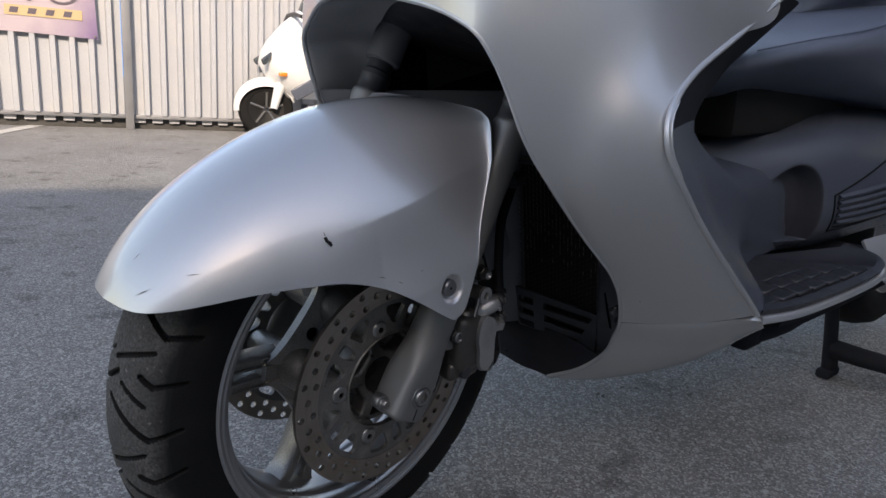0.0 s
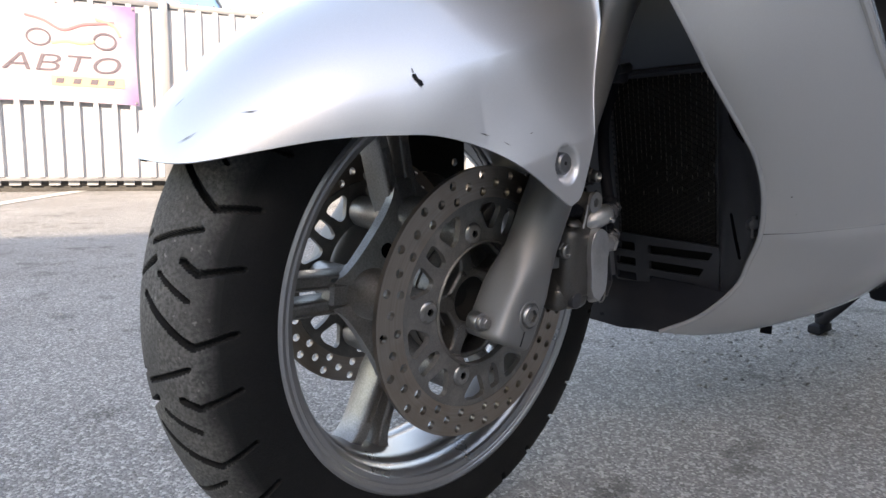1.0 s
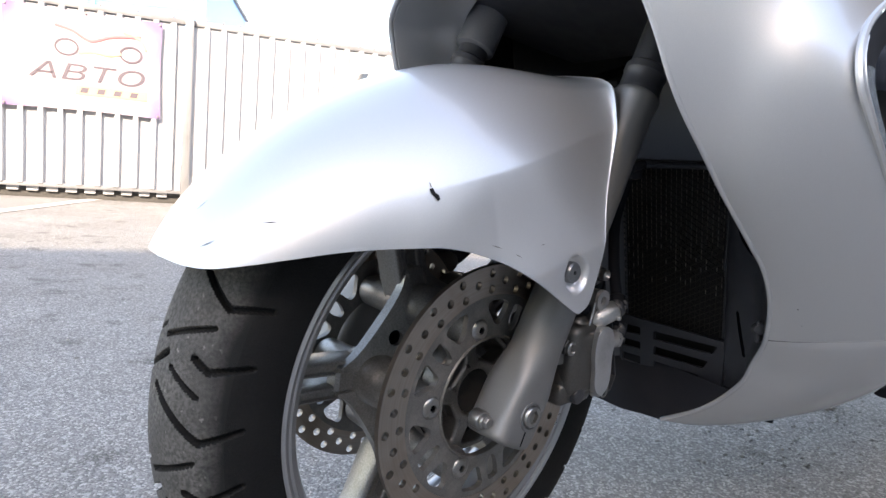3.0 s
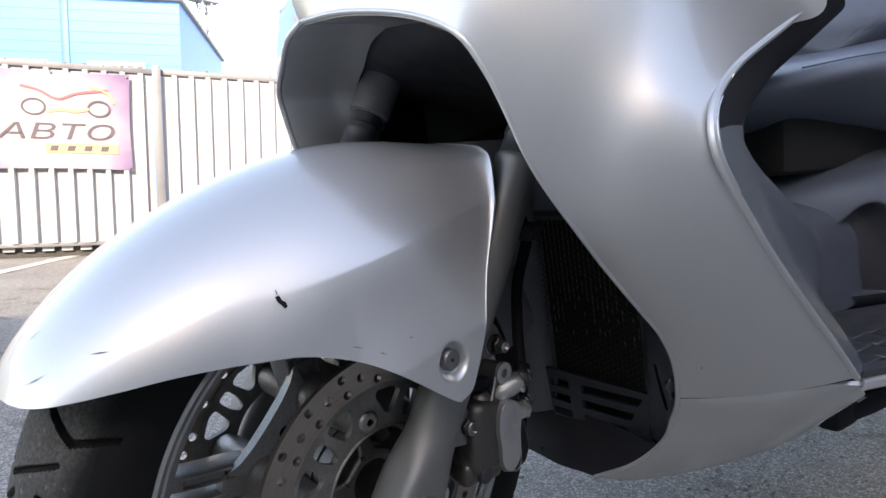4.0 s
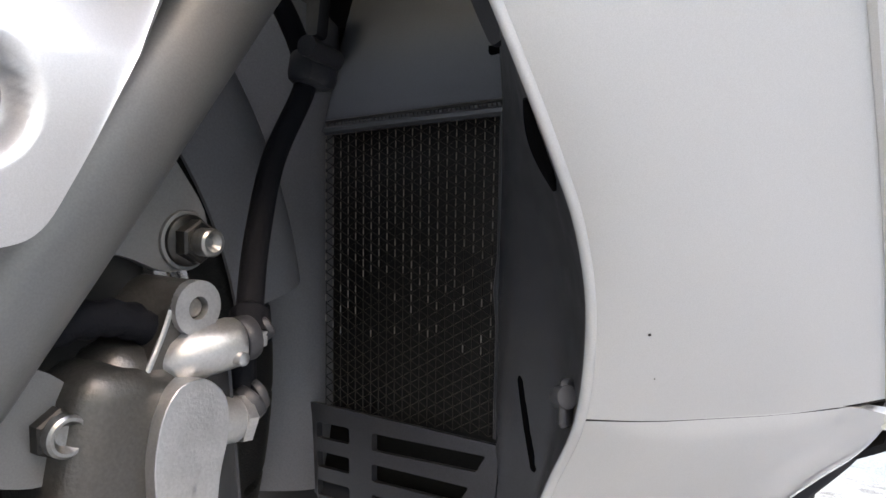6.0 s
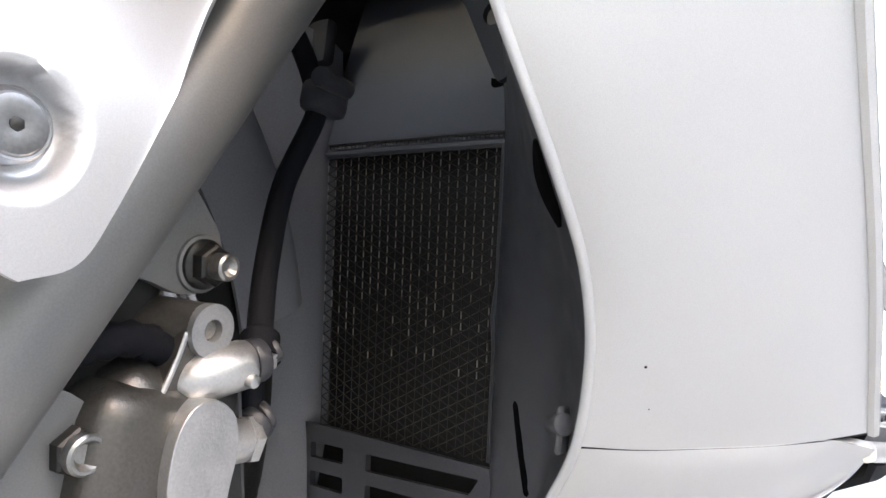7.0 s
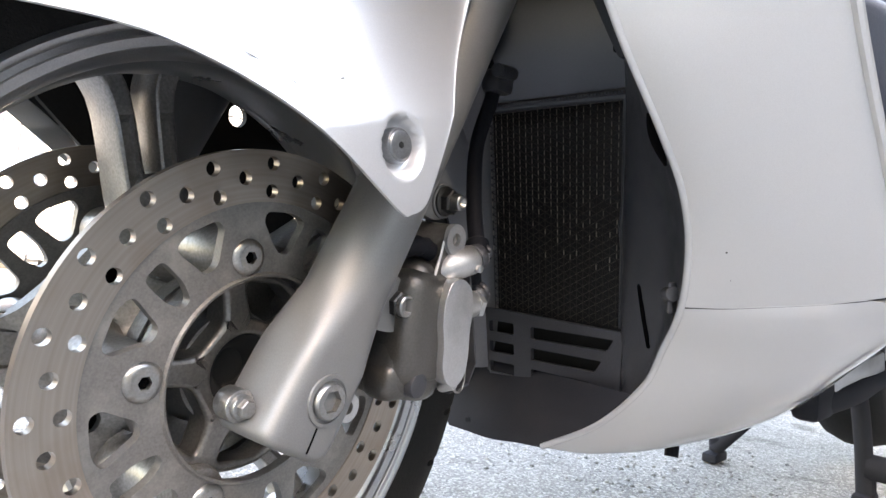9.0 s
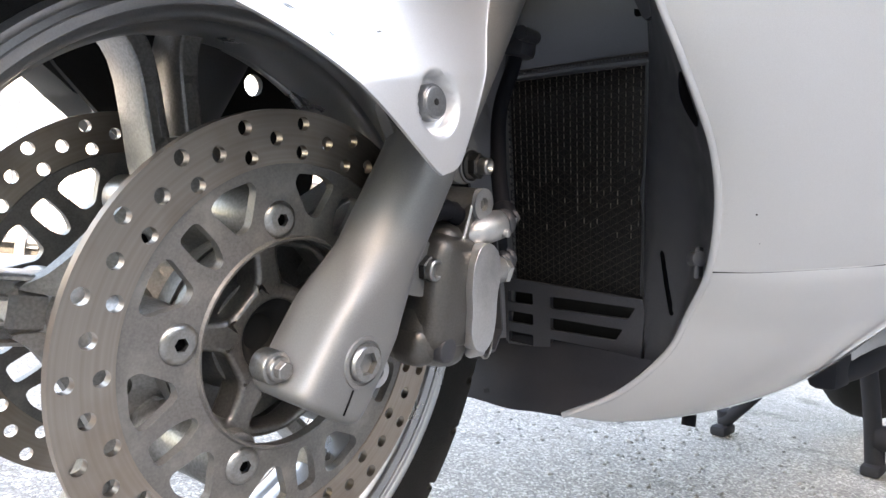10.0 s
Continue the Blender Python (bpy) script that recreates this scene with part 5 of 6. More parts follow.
    part("flange_clip", join(rod((0.268, -0.150, 0.318), (0.262, -0.158, 0.319), 0.0055, 14, 0.001), box((0.010, 0.004, 0.022), (0.266, -0.155, 0.316), 0.0015, 1)), BLACK, cowl, "small dark clip")
    part("wiring_tab", plate(rounded([(-0.060, 0.560), (-0.088, 0.536), (-0.106, 0.500), (-0.114, 0.485), (-0.124, 0.492), (-0.120, 0.530), (-0.108, 0.560)], 0.005), [ring_pts(0.007, 14, -0.108, 0.526)], 0.250, 0.254, lambda x, y, z: (y, x, z)), MATTE, cowl, "black hanging tab")
    part("cable_clip", join(rod((0.285, 0.098, 0.556), (0.285, 0.062, 0.547), 0.0045, 12, 0.001), box((0.012, 0.020, 0.034), (0.283, 0.060, 0.556), 0.004, 2)), MATTE, cowl)
    # radiator core with its guard
    TL, TR, BL, BR = (np.array(p) for p in ((0.2835, 0.043, 0.4725), (0.2985, -0.0905, 0.4725), (0.2955, 0.0335, 0.2880), (0.3190, -0.0850, 0.2840)))
    at = lambda u, v: (TL * (1 - u) + TR * u) * (1 - v) + (BL * (1 - u) + BR * u) * v + np.array((0.004, 0, 0))
    rad = part("radiator", shell([[tuple(at(u, v) + (0.016, 0, 0)) for u in np.linspace(-0.34, 1.02, 6)] for v in np.linspace(-0.06, 1.36, 6)], -0.018), CORE, scooter, "dusty dark radiator core behind a wire guard")
    n, m_ = 21, 27
    upright = [tube([at(k / n, 0.01), at(k / n, 1)], 0.00034, 4, caps=False) for k in range(n + 1)]
    g = part("guard_upright", join(*upright), GUARD, rad, "upright wires of the guard", smooth=False)
    g["kind"] = "stuff"
    # glints of the lit uprights, laid on as bright segments broken at every crossing
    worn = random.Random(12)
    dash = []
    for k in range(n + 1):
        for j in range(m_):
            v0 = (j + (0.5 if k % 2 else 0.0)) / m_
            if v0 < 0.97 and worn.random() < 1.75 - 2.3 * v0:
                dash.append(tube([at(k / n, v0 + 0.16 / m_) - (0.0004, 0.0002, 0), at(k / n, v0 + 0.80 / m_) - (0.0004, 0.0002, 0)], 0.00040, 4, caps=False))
    g = part("guard_glint", join(*dash), GLINTM, rad, "bright segments for the glints on the guard wires", smooth=False)
    g["kind"] = "stuff"
    cross = []
    for i in range(n):
        for j in range(-1, m_ + 1):
            v0 = (j + (0.5 if i % 2 else 0.0)) / m_
            for v1 in (v0 - 0.5 / m_, v0 + 0.5 / m_):
                if 0 <= v0 <= 1 and 0 <= v1 <= 1:
                    cross.append(tube([at(i / n, v0), at((i + 1) / n, v1)], 0.00036, 4, caps=False))
    g = part("guard_cross", join(*cross), GUARD, rad, "fine slanted wires of the guard", smooth=False)
    g["kind"] = "stuff"
    part("guard_frame", tube([at(0, 0), at(0.5, -0.002), at(1, 0)], 0.0032, 8), BLACK, rad)
    part("guard_frame", tube([at(1, 0), at(1, 0.45), at(0.985, 0.55), at(1, 0.65), at(1, 1)], 0.0030, 8), BLACK, rad)
    part("guard_frame", tube([at(0, -0.035), at(1, -0.035)], 0.0012, 6), GUARD, rad)
    wires = [tube([at(k / 44, -0.032), at(k / 44 + 0.011, -0.004)], 0.0006, 4, caps=False) for k in range(44)]
    part("guard_top_mesh", join(*wires), GUARD, rad, smooth=False)
    part("drain_tube", tube([(0.505, -0.050, 0.20), (0.500, -0.051, 0.172), (0.491, -0.053, 0.139)], 0.0072, 12), HOSE, scooter, "short black drain tube")


def build_caliper(far=False):
    seat_at = Matrix.Translation((0.098, 2 * MID + 0.066 if far else -0.066, 0.018)) @ Matrix.Rotation(radians(12), 4, "Y")
    cal = part("brake_caliper", box((0.052, 0.052, 0.088), (0, 0, 0.005), 0.014, 3), CALIPERM, scooter, "cast aluminium brake caliper with a rounded cover", FRONT @ seat_at)
    inv = seat_at.inverted()
    if far:
        inv = inv @ Matrix.Translation((0, 2 * MID, 0)) @ Matrix.Diagonal((1, -1, 1, 1))

    def add(name, piece, mat, label="", parent=cal, sharp=40):
        return part(name, moved(piece, inv), mat, parent, label, sharp=sharp)

    # rounded, waisted piston cover
    c = rounded([(0.0965, 0.046), (0.1010, 0.0560), (0.1110, 0.0590), (0.1225, 0.0530), (0.1270, 0.0400), (0.1250, 0.0230), (0.1265, 0.0100), (0.1250, -0.0030), (0.1180, -0.0105), (0.1065, -0.0085), (0.1000, 0.0020), (0.1000, 0.0160), (0.0960, 0.0310)], 0.010, 3)
    cover = add("piston_cover", plate(c, [], -0.1010, -0.0920), CAST, "rounded plate of pale cast metal")
    bv = cover.modifiers.new("bevel", "BEVEL")
    bv.width, bv.segments, bv.limit_method = 0.0028, 3, "ANGLE"
    # unreadable raised mark as small bars
    for k in range(5):
        add("cast_mark", box((0.0016, 0.0012, 0.0036), (0.1125 + 0.0006 * k, -0.1004, 0.0045 + 0.0052 * k), 0.0002, 1), CAST, parent=cover)
    add("cover_foot", rod((0.117, -0.098, -0.008), (0.117, -0.088, -0.012), 0.0050, 14, 0.001), CAST)
    # body behind the cover
    add("caliper_body", box((0.050, 0.043, 0.072), (0.096, -0.0745, 0.026), 0.012, 3), CALIPERM, "brown-stained cast body")
    add("bridge", box((0.034, 0.090, 0.070), (0.106, -0.040, 0.016), 0.010, 3), CALIPERM)
    add("lower_ear", box((0.036, 0.026, 0.024), (0.084, -0.076, -0.006), 0.008, 3), CALIPERM)
    add("slide_boot", rod((0.086, -0.072, -0.007), (0.086, -0.096, -0.007), 0.0080, 18, 0.002), BLACK, "black rubber boot")
    # upper eye with a hole
    eye = plate(ring_pts(0.0098, 32, 0.111, 0.0815), [ring_pts(0.0042, 20, 0.111, 0.0815)], -0.0935, -0.0895)
    add("mounting_eye", eye, CAST, "cast eye with a recessed pin", sharp=30)
    add("eye_plug", rod((0.111, -0.0850, 0.0815), (0.111, -0.0912, 0.0815), 0.0034, 16, 0.0006), CARRIER, "dark slide pin end")
    add("eye_boss", tube([(0.111, -0.0905, 0.0815), (0.110, -0.0850, 0.0812), (0.107, -0.0740, 0.0790), (0.103, -0.0640, 0.0760)], [0.0096, 0.0100, 0.0125, 0.0150], 30), CALIPERM, "brown tapered boss behind the eye")
    add("eye_web", plate(rounded([(0.1014, 0.0835), (0.1120, 0.0740), (0.1190, 0.0700), (0.1160, 0.0560), (0.0950, 0.0520)], 0.002), [], -0.0905, -0.0760), CALIPERM)
    add("web_rib", tube(spline([(0.1018, -0.0904, 0.0800), (0.1002, -0.0904, 0.0720), (0.0970, -0.0904, 0.0610), (0.0950, -0.0904, 0.0550)], 14), 0.0011, 8), CAST, "pale rib down the web")
    # ports
    add("fluid_port", join(tube([(0.1045, -0.0860, 0.0612), (0.1075, -0.0878, 0.0622), (0.112, -0.0895, 0.0640), (0.1280, -0.0935, 0.0695), (0.1300, -0.0940, 0.0702), (0.1308, -0.0942, 0.0704)], [0.0050, 0.0078, 0.0096, 0.0096, 0.0090, 0.0078], 28), rod((0.1255, -0.0990, 0.0650), (0.1255, -0.1045, 0.0648), 0.0026, 14, 0.0006)), CAST, "bright cast fluid port")
    add("banjo", join(rod((0.1305, -0.0940, 0.0704), (0.1365, -0.0950, 0.0722), 0.0088, 22, 0.0014), rod((0.1365, -0.0950, 0.0722), (0.1420, -0.0985, 0.0775), 0.0048, 14, 0.0018)), BLACK, "black banjo fitting with a clip")
    add("banjo_nut", hexagon((0.1355, -0.0950, 0.0722), (0.1402, -0.0958, 0.0736), 0.0062), BOLT, "zinc nut")
    add("bleed_port", join(rod((0.118, -0.0915, 0.0395), (0.136, -0.0932, 0.0405), 0.0088, 24, 0.0014), hexagon((0.1355, -0.0932, 0.0405), (0.1405, -0.0938, 0.0408), 0.0098)), CAST)
    add("bleed_cap", join(rod((0.1405, -0.0925, 0.0445), (0.1440, -0.0930, 0.0480), 0.0078, 20, 0.0012), rod((0.1440, -0.0930, 0.0480), (0.1475, -0.0940, 0.0500), 0.0066, 18, 0.0015)), BLACK, "black rubber cap")
    # pad spring plate
    add("pad_spring", shell([[(0.128, -0.094, 0.060), (0.139, -0.060, 0.060)], [(0.146, -0.094, 0.000), (0.150, -0.060, 0.000)], [(0.140, -0.094, -0.013), (0.140, -0.060, -0.013)], [(0.120, -0.094, -0.016), (0.120, -0.060, -0.016)]], 0.0012), BLACK, "bent black pad plate")
    add("pad_wire", tube(spline([(0.1185, -0.096, -0.012), (0.124, -0.097, -0.016), (0.131, -0.096, -0.012), (0.1335, -0.094, 0.002), (0.131, -0.090, 0.018)], 18), 0.0008, 6), BOLT, "bent retaining wire")
    if far:
        return
    # carrier bracket with its two bolts, fixed to the fork leg
    br = part("caliper_bracket", plate(rounded([(0.030, 0.130), (0.075, 0.160), (0.104, 0.134), (0.1235, 0.116), (0.1245, 0.098), (0.110, 0.0915), (0.085, 0.098), (0.062, 0.086)], 0.009), [], -0.0770, -0.0690), FORKM, scooter, "grey bracket lug with two dark bolts", FRONT)
    part("bracket_lug", plate(rounded([(0.020, 0.020), (0.046, 0.062), (0.066, 0.060), (0.088, 0.046), (0.084, 0.028), (0.070, 0.024), (0.050, 0.028)], 0.006), [], -0.0840, -0.0720), FORKM, br)
    for x, z in ((0.1140, 0.1050), (0.0718, 0.0410)):
        y = -0.077 if z > 0.1 else -0.079
        big, tip = (0.0052, 0.0160) if z > 0.1 else (0.0066, 0.0135)
        part("washer", rod((x, y + 0.001, z), (x, y - 0.0016, z), 0.0112, 30, 0.0004), FORKM, br)
        part("flange_bolt", lathe([(y - 0.0010, 0.0098), (y - 0.0030, 0.0096), (y - 0.0042, 0.0078), (y - 0.0042, 0.0)], 32), DARKBOLT, br, m=Matrix.Translation((x, 0, z)))
        part("bolt_head", hexagon((x, y - 0.0035, z), (x, y - 0.0096, z), 0.0081), DARKBOLT, br, "dark hexagon nut")
        part("bolt_end", lathe([(y - 0.0090, big), (y - tip + 0.0008, big), (y - tip, big - 0.0008), (y - tip, big - 0.0018), (y - tip + 0.0026, big - 0.0036), (y - tip + 0.0026, 0.0)], 24), BOLT, br, "bright hollow stud end", m=Matrix.Translation((x, 0, z)))
    part("bracket_recess", moved(box((0.050, 0.030, 0.060), (0, 0, 0), 0.012, 3), Matrix.Translation((0.078, -0.058, 0.078)) @ Matrix.Rotation(radians(20), 4, "Y")), LINER, br, "black rubber slide boot housing")
    part("bracket_boot", tube(spline([(0.058, -0.072, 0.060), (0.070, -0.080, 0.072), (0.086, -0.083, 0.076), (0.100, -0.082, 0.073)], 14), [0.0055 + 0.0012 * (k % 2) for k in range(14)], 14), HOSE, br, "ribbed black rubber boot")
    part("bracket_arm", tube(spline([(0.046, -0.066, -0.012), (0.058, -0.064, 0.010), (0.052, -0.066, 0.040)], 10), 0.006, 10), BLACK, br)
    part("bracket_eye", plate(ring_pts(0.0085, 22, 0.050, -0.020), [ring_pts(0.0038, 16, 0.050, -0.020)], -0.0740, -0.0660), CAST, br)
    # brake hose
    hose = part("brake_hose", tube(spline([(0.1375, -0.0925, 0.0740), (0.1445, -0.0835, 0.0890), (0.1550, -0.072, 0.112), (0.172, -0.058, 0.150), (0.188, -0.056, 0.190), (0.190, -0.050, 0.206), (0.184, -0.042, 0.225), (0.170, -0.030, 0.250)], 40), 0.0055, 14), HOSE, scooter, "black rubber brake hose", FRONT)
    part("hose_sleeve", tube([(0.1362, -0.0940, 0.0715), (0.1378, -0.0920, 0.0750), (0.1402, -0.0890, 0.0800), (0.1410, -0.0882, 0.0812)], [0.0088, 0.0080, 0.0080, 0.0062], 18), HOSE, hose)
    part("hose_clamp", join(box((0.022, 0.018, 0.018), (0.190, -0.058, 0.199), 0.005, 2), rod((0.170, -0.070, 0.203), (0.196, -0.066, 0.206), 0.005, 12)), BLACK, hose, "black hose clamp")
    part("hose_tail", tube(spline([(0.1370, -0.0900, 0.0700), (0.1410, -0.0880, 0.0590), (0.1430, -0.0890, 0.0480)], 8), 0.0055, 12), HOSE, hose)


def build_rear():
    # flange behind the rear edge of the leg shield, turned in towards the tunnel
    rear = spline(REAR[:13], 44)
    rows = []
    for p in rear:
        z = p[2]
        low = max(0.0, min(1.0, (0.545 - z) / 0.145))
        low = low * low * (3 - 2 * low)
        deep = 1.0 + 0.25 * max(0.0, min(1.0, (z - 0.54) / 0.04))
        fin = [p + np.array(q) * (deep, 1, 1) for q in ((0.001, 0.002, 0), (0.030, 0.010, 0.004), (0.072, 0.026, 0.006), (0.100, 0.048, 0.004), (0.112, 0.090, 0.0), (0.112, 0.150, 0.0))]
        tun = [p + np.array((0.001, 0.002, 0)), p + np.array((0.030, 0.012, 0.002)), p + np.array((0.070, 0.036, 0.004)), np.array((max(p[0] + 0.11, 0.45), -0.196, z)), np.array((max(p[0] + 0.18, 0.56), -0.156, z)), np.array((0.730, -0.130, z))]
        rows.append([tuple(q) for q in spline([f_ * (1 - low) + t_ * low for f_, t_ in zip(fin, tun)], 26)])
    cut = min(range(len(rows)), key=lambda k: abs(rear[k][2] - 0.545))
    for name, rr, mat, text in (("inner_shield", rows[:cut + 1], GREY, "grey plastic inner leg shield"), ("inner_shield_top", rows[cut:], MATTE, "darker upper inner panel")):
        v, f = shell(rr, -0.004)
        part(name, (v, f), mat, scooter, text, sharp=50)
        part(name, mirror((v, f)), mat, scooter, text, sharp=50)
    part("parting_line", tube(np.array(rows[cut][1:16]) + (-0.0005, -0.0010, 0.0), 0.0016, 6), MARK, scooter, "dark parting line of the inner shield")
    # black panel added behind the leg shield to shut out skylight
    rows = []
    for z, x, w in ((0.50, 0.44, 0.190), (0.56, 0.430, 0.225), (0.66, 0.42, 0.225), (0.78, 0.42, 0.185), (0.96, 0.44, 0.06)):
        rows.append([(x - 0.15 * abs(q) ** 3, YB + w * q, z) for q in np.linspace(-1, 1, 17)])
    part("light_stop", shell(rows, 0.006), BLACK, scooter, "black panel added behind the leg shield to keep light out")
    # floor with a bright side strip
    fl = [(0.388, -0.266, 0.318), (0.46, -0.279, 0.315), (0.56, -0.285, 0.315), (0.65, -0.287, 0.317), (0.702, -0.283, 0.321), (0.727, -0.262, 0.328), (0.732, -0.222, 0.334)]
    for sgn in (0, 1):
        mm = mirror if sgn else (lambda q: q)
        s = spline(fl, 40)
        mid = np.array((0.565, -0.15, 0.326))
        board = part("floor_board", mm(shell([[tuple(p + (0, 0, 0.002)), tuple(p * 0.975 + mid * 0.025 + (0, 0, 0.0035)), tuple(p * 0.94 + mid * 0.06 + (0, 0, -0.002)), tuple(p * 0.25 + mid * 0.75 + (0, 0, -0.001)), (0.565, -0.12, 0.327)] for p in s], 0.010)), BLACK, scooter, "dark plastic foot board with a ribbed rubber mat", sharp=60)
        # silver strip with a flat face and rounded edges
        prof = rounded([(0.000, 0.004), (-0.0060, 0.002), (-0.0065, -0.006), (0.000, -0.009)], 0.0025, 2)
        strip = []
        for k, p in enumerate(s):
            t_ = s[min(k + 1, len(s) - 1)] - s[max(k - 1, 0)]
            o = np.array((-t_[1], t_[0], 0.0))
            o /= -np.linalg.norm(o)
            if o[1] > 0 and k < 30:
                o = -o
            strip.append([tuple(p - o * q + (0, 0, z)) for q, z in prof])
        v, f = grid(strip, close_v=True)
        n_ = len(prof)
        part("side_strip", mm((v, f + [tuple(range(n_)), tuple(range(len(v) - 1, len(v) - n_ - 1, -1))])), SILVER, board, "silver side strip", sharp=50)
        part("underside", mm(shell([[(p[0] + 0.006, p[1] + 0.006, p[2] - 0.012), (p[0] + 0.008, p[1] + 0.010, p[2] - 0.022), (p[0] + 0.012, p[1] + 0.034, p[2] - 0.034), (p[0] + 0.02, p[1] + 0.090, p[2] - 0.040)] for p in s[5:36]], 0.004)), MATTE, board, "black underside")
        for i in range(7):
            for j in range(4):
                x, y = 0.425 + 0.0385 * i + 0.006 * j, -0.252 + 0.0255 * j
                pad = moved(box((0.0365, 0.0238, 0.006), (0, 0, 0), 0.0015, 1), Matrix.Translation((x, y - 0.014 * (i / 7), 0.3270)))
                part("mat_pad", mm(pad), BLACK, board)
    part("floor_pan", box((0.46, 0.44, 0.026), (0.66, YB, 0.299), 0.006, 2), MATTE, scooter, "black pan under the floor")
    # body under the seat, with the tunnel in front
    BODY = ((0.400, 0.098, 0.305, 0.500), (0.50, 0.116, 0.305, 0.497), (0.60, 0.142, 0.305, 0.503), (0.70, 0.186, 0.300, 0.520), (0.80, 0.210, 0.295, 0.536), (0.95, 0.226, 0.30, 0.545), (1.10, 0.248, 0.31, 0.56), (1.35, 0.252, 0.36, 0.62), (1.60, 0.20, 0.46, 0.68))
    bx = np.array(BODY)
    xs_ = spline(bx, 60)
    xs_ = np.array([[np.interp(x, xs_[:, 0], xs_[:, k]) if k else x for k in range(4)] for x in sorted([*xs_[:, 0], *np.linspace(0.50, 0.745, 90)])])
    kick = spline([(0.520, 0.345), (0.560, 0.380), (0.615, 0.425), (0.655, 0.453), (0.686, 0.462), (0.708, 0.450), (0.722, 0.420), (0.728, 0.375), (0.729, 0.340)], 80)
    kick_poly = [tuple(q) for q in kick]
    ease = lambda q: (lambda w: w * w * (3 - 2 * w))(max(0.0, min(1.0, q)))

    def sunk(x, z):
        """Depth of the heel recess, which sinks towards its rear end."""
        if not (0.51 < x < 0.74 and 0.335 < z < 0.47 and inside((x, z), kick_poly)):
            return 0.0
        return 0.034 * ease(np.min(np.hypot(kick[:, 0] - x, kick[:, 1] - z)) / 0.014) * ease((x - 0.53) / 0.17)

    secs = []
    for x, w, z0, z1 in xs_:
        ring = []
        for a in np.linspace(0, 2 * math.pi, 260, endpoint=False):
            y = YB - w * math.copysign(abs(math.cos(a)) ** 0.55, math.cos(a))
            z = (z0 + z1) / 2 + (z1 - z0) / 2 * math.copysign(abs(math.sin(a)) ** 0.75, math.sin(a))
            y += math.copysign(1.12 * sunk(x, z), YB - y)
            ring.append((x, y, z))
        secs.append(ring)
    v, f = grid(secs, close_v=True)
    f = f + [tuple(range(260)), tuple(range(len(v) - 1, len(v) - 261, -1))]
    body = part("under_seat_body", (v, f), GREY, scooter, "dark grey body panels under the seat", sharp=50)

    def flank(x, z, out=0.0):
        w, z0, z1 = (np.interp(x, xs_[:, 0], xs_[:, k]) for k in (1, 2, 3))
        s = min(0.999, abs((z - (z0 + z1) / 2) / ((z1 - z0) / 2)) ** (1 / 0.75))
        return np.array((x, YB - w * math.sqrt(1 - s * s) ** 0.55 - out, z))

    # lining of the heel recess
    heart = np.array((0.655, 0.352))
    rows = [[flank(*(heart + (q - heart) * t), 0.0006) + (0, sunk(*(heart + (q - heart) * min(t, 0.995))), 0) for q in kick] for t in (0.02, 0.2, 0.4, 0.55, 0.68, 0.78, 0.85, 0.90, 0.94, 0.97, 0.985, 1.0)]
    part("kick_panel", shell(rows, 0.002), UPPERM, body, "dished black heel recess", sharp=60)
    # vent: a five-sided lid with louvres
    lid = [(0.760, 0.352), (0.748, 0.412), (0.930, 0.474), (0.948, 0.405), (0.948, 0.364)]
    ring = [flank(x, z, 0.0008) for p, q in zip(lid, lid[1:] + lid[:1]) for x, z in [(p[0] + (q[0] - p[0]) * t, p[1] + (q[1] - p[1]) * t) for t in np.linspace(0, 1, 8, endpoint=False)]]
    vent = part("vent_lid", tube(ring + [ring[0], ring[1]], 0.0013, 6, caps=False), MARK, body, "thin gap round the vent lid")
    for k in range(5):
        z0 = 0.3600 + 0.0105 * k
        lift = lambda x, k=k: (x - 0.755) * (0.012 + 0.006 * k) * 2
        rows = [[flank(x, z0 + 0.0016 + lift(x), 0.001), flank(x, z0 + 0.0075 + lift(x), 0.0055), flank(x, z0 + 0.0090 + lift(x), 0.001)] for x in np.linspace(0.765 - 0.002 * k, 0.938, 8)]
        part("vent_slat", shell(rows, 0.002), GREY, vent, "grey louvre slat")
        rows = [[flank(x, z0 - 0.0020 + lift(x), 0.0012), flank(x, z0 + 0.0020 + lift(x), 0.0014)] for x in np.linspace(0.765 - 0.002 * k, 0.938, 8)]
        part("vent_gap", shell(rows, 0.001), MARK, vent, "dark slit between louvres")
    # silver panels of the tail
    part("side_panel", shell(coons([(0.935, -0.222, 0.488), (1.08, -0.244, 0.464), (1.30, -0.252, 0.452), (1.58, -0.215, 0.50)], [(0.960, -0.214, 0.508), (1.10, -0.228, 0.532), (1.30, -0.220, 0.585), (1.60, -0.165, 0.66)], [(0.935, -0.222, 0.488), (0.944, -0.220, 0.498), (0.960, -0.214, 0.508)], [(1.58, -0.215, 0.50), (1.61, -0.20, 0.58), (1.60, -0.165, 0.66)], 24, 14, 0.010), -0.004), SILVER, body, "silver rear side panel")
    part("lower_moulding", shell(coons([(0.735, -0.255, 0.312), (0.84, -0.268, 0.262), (1.0, -0.262, 0.232), (1.25, -0.24, 0.245)], [(0.760, -0.232, 0.346), (0.88, -0.240, 0.347), (1.05, -0.240, 0.346), (1.27, -0.225, 0.352)], [(0.735, -0.255, 0.312), (0.742, -0.248, 0.332), (0.760, -0.232, 0.346)], [(1.25, -0.24, 0.245), (1.275, -0.24, 0.30), (1.27, -0.225, 0.352)], 24, 12, 0.010), -0.004), SILVER, body, "silver lower side moulding")
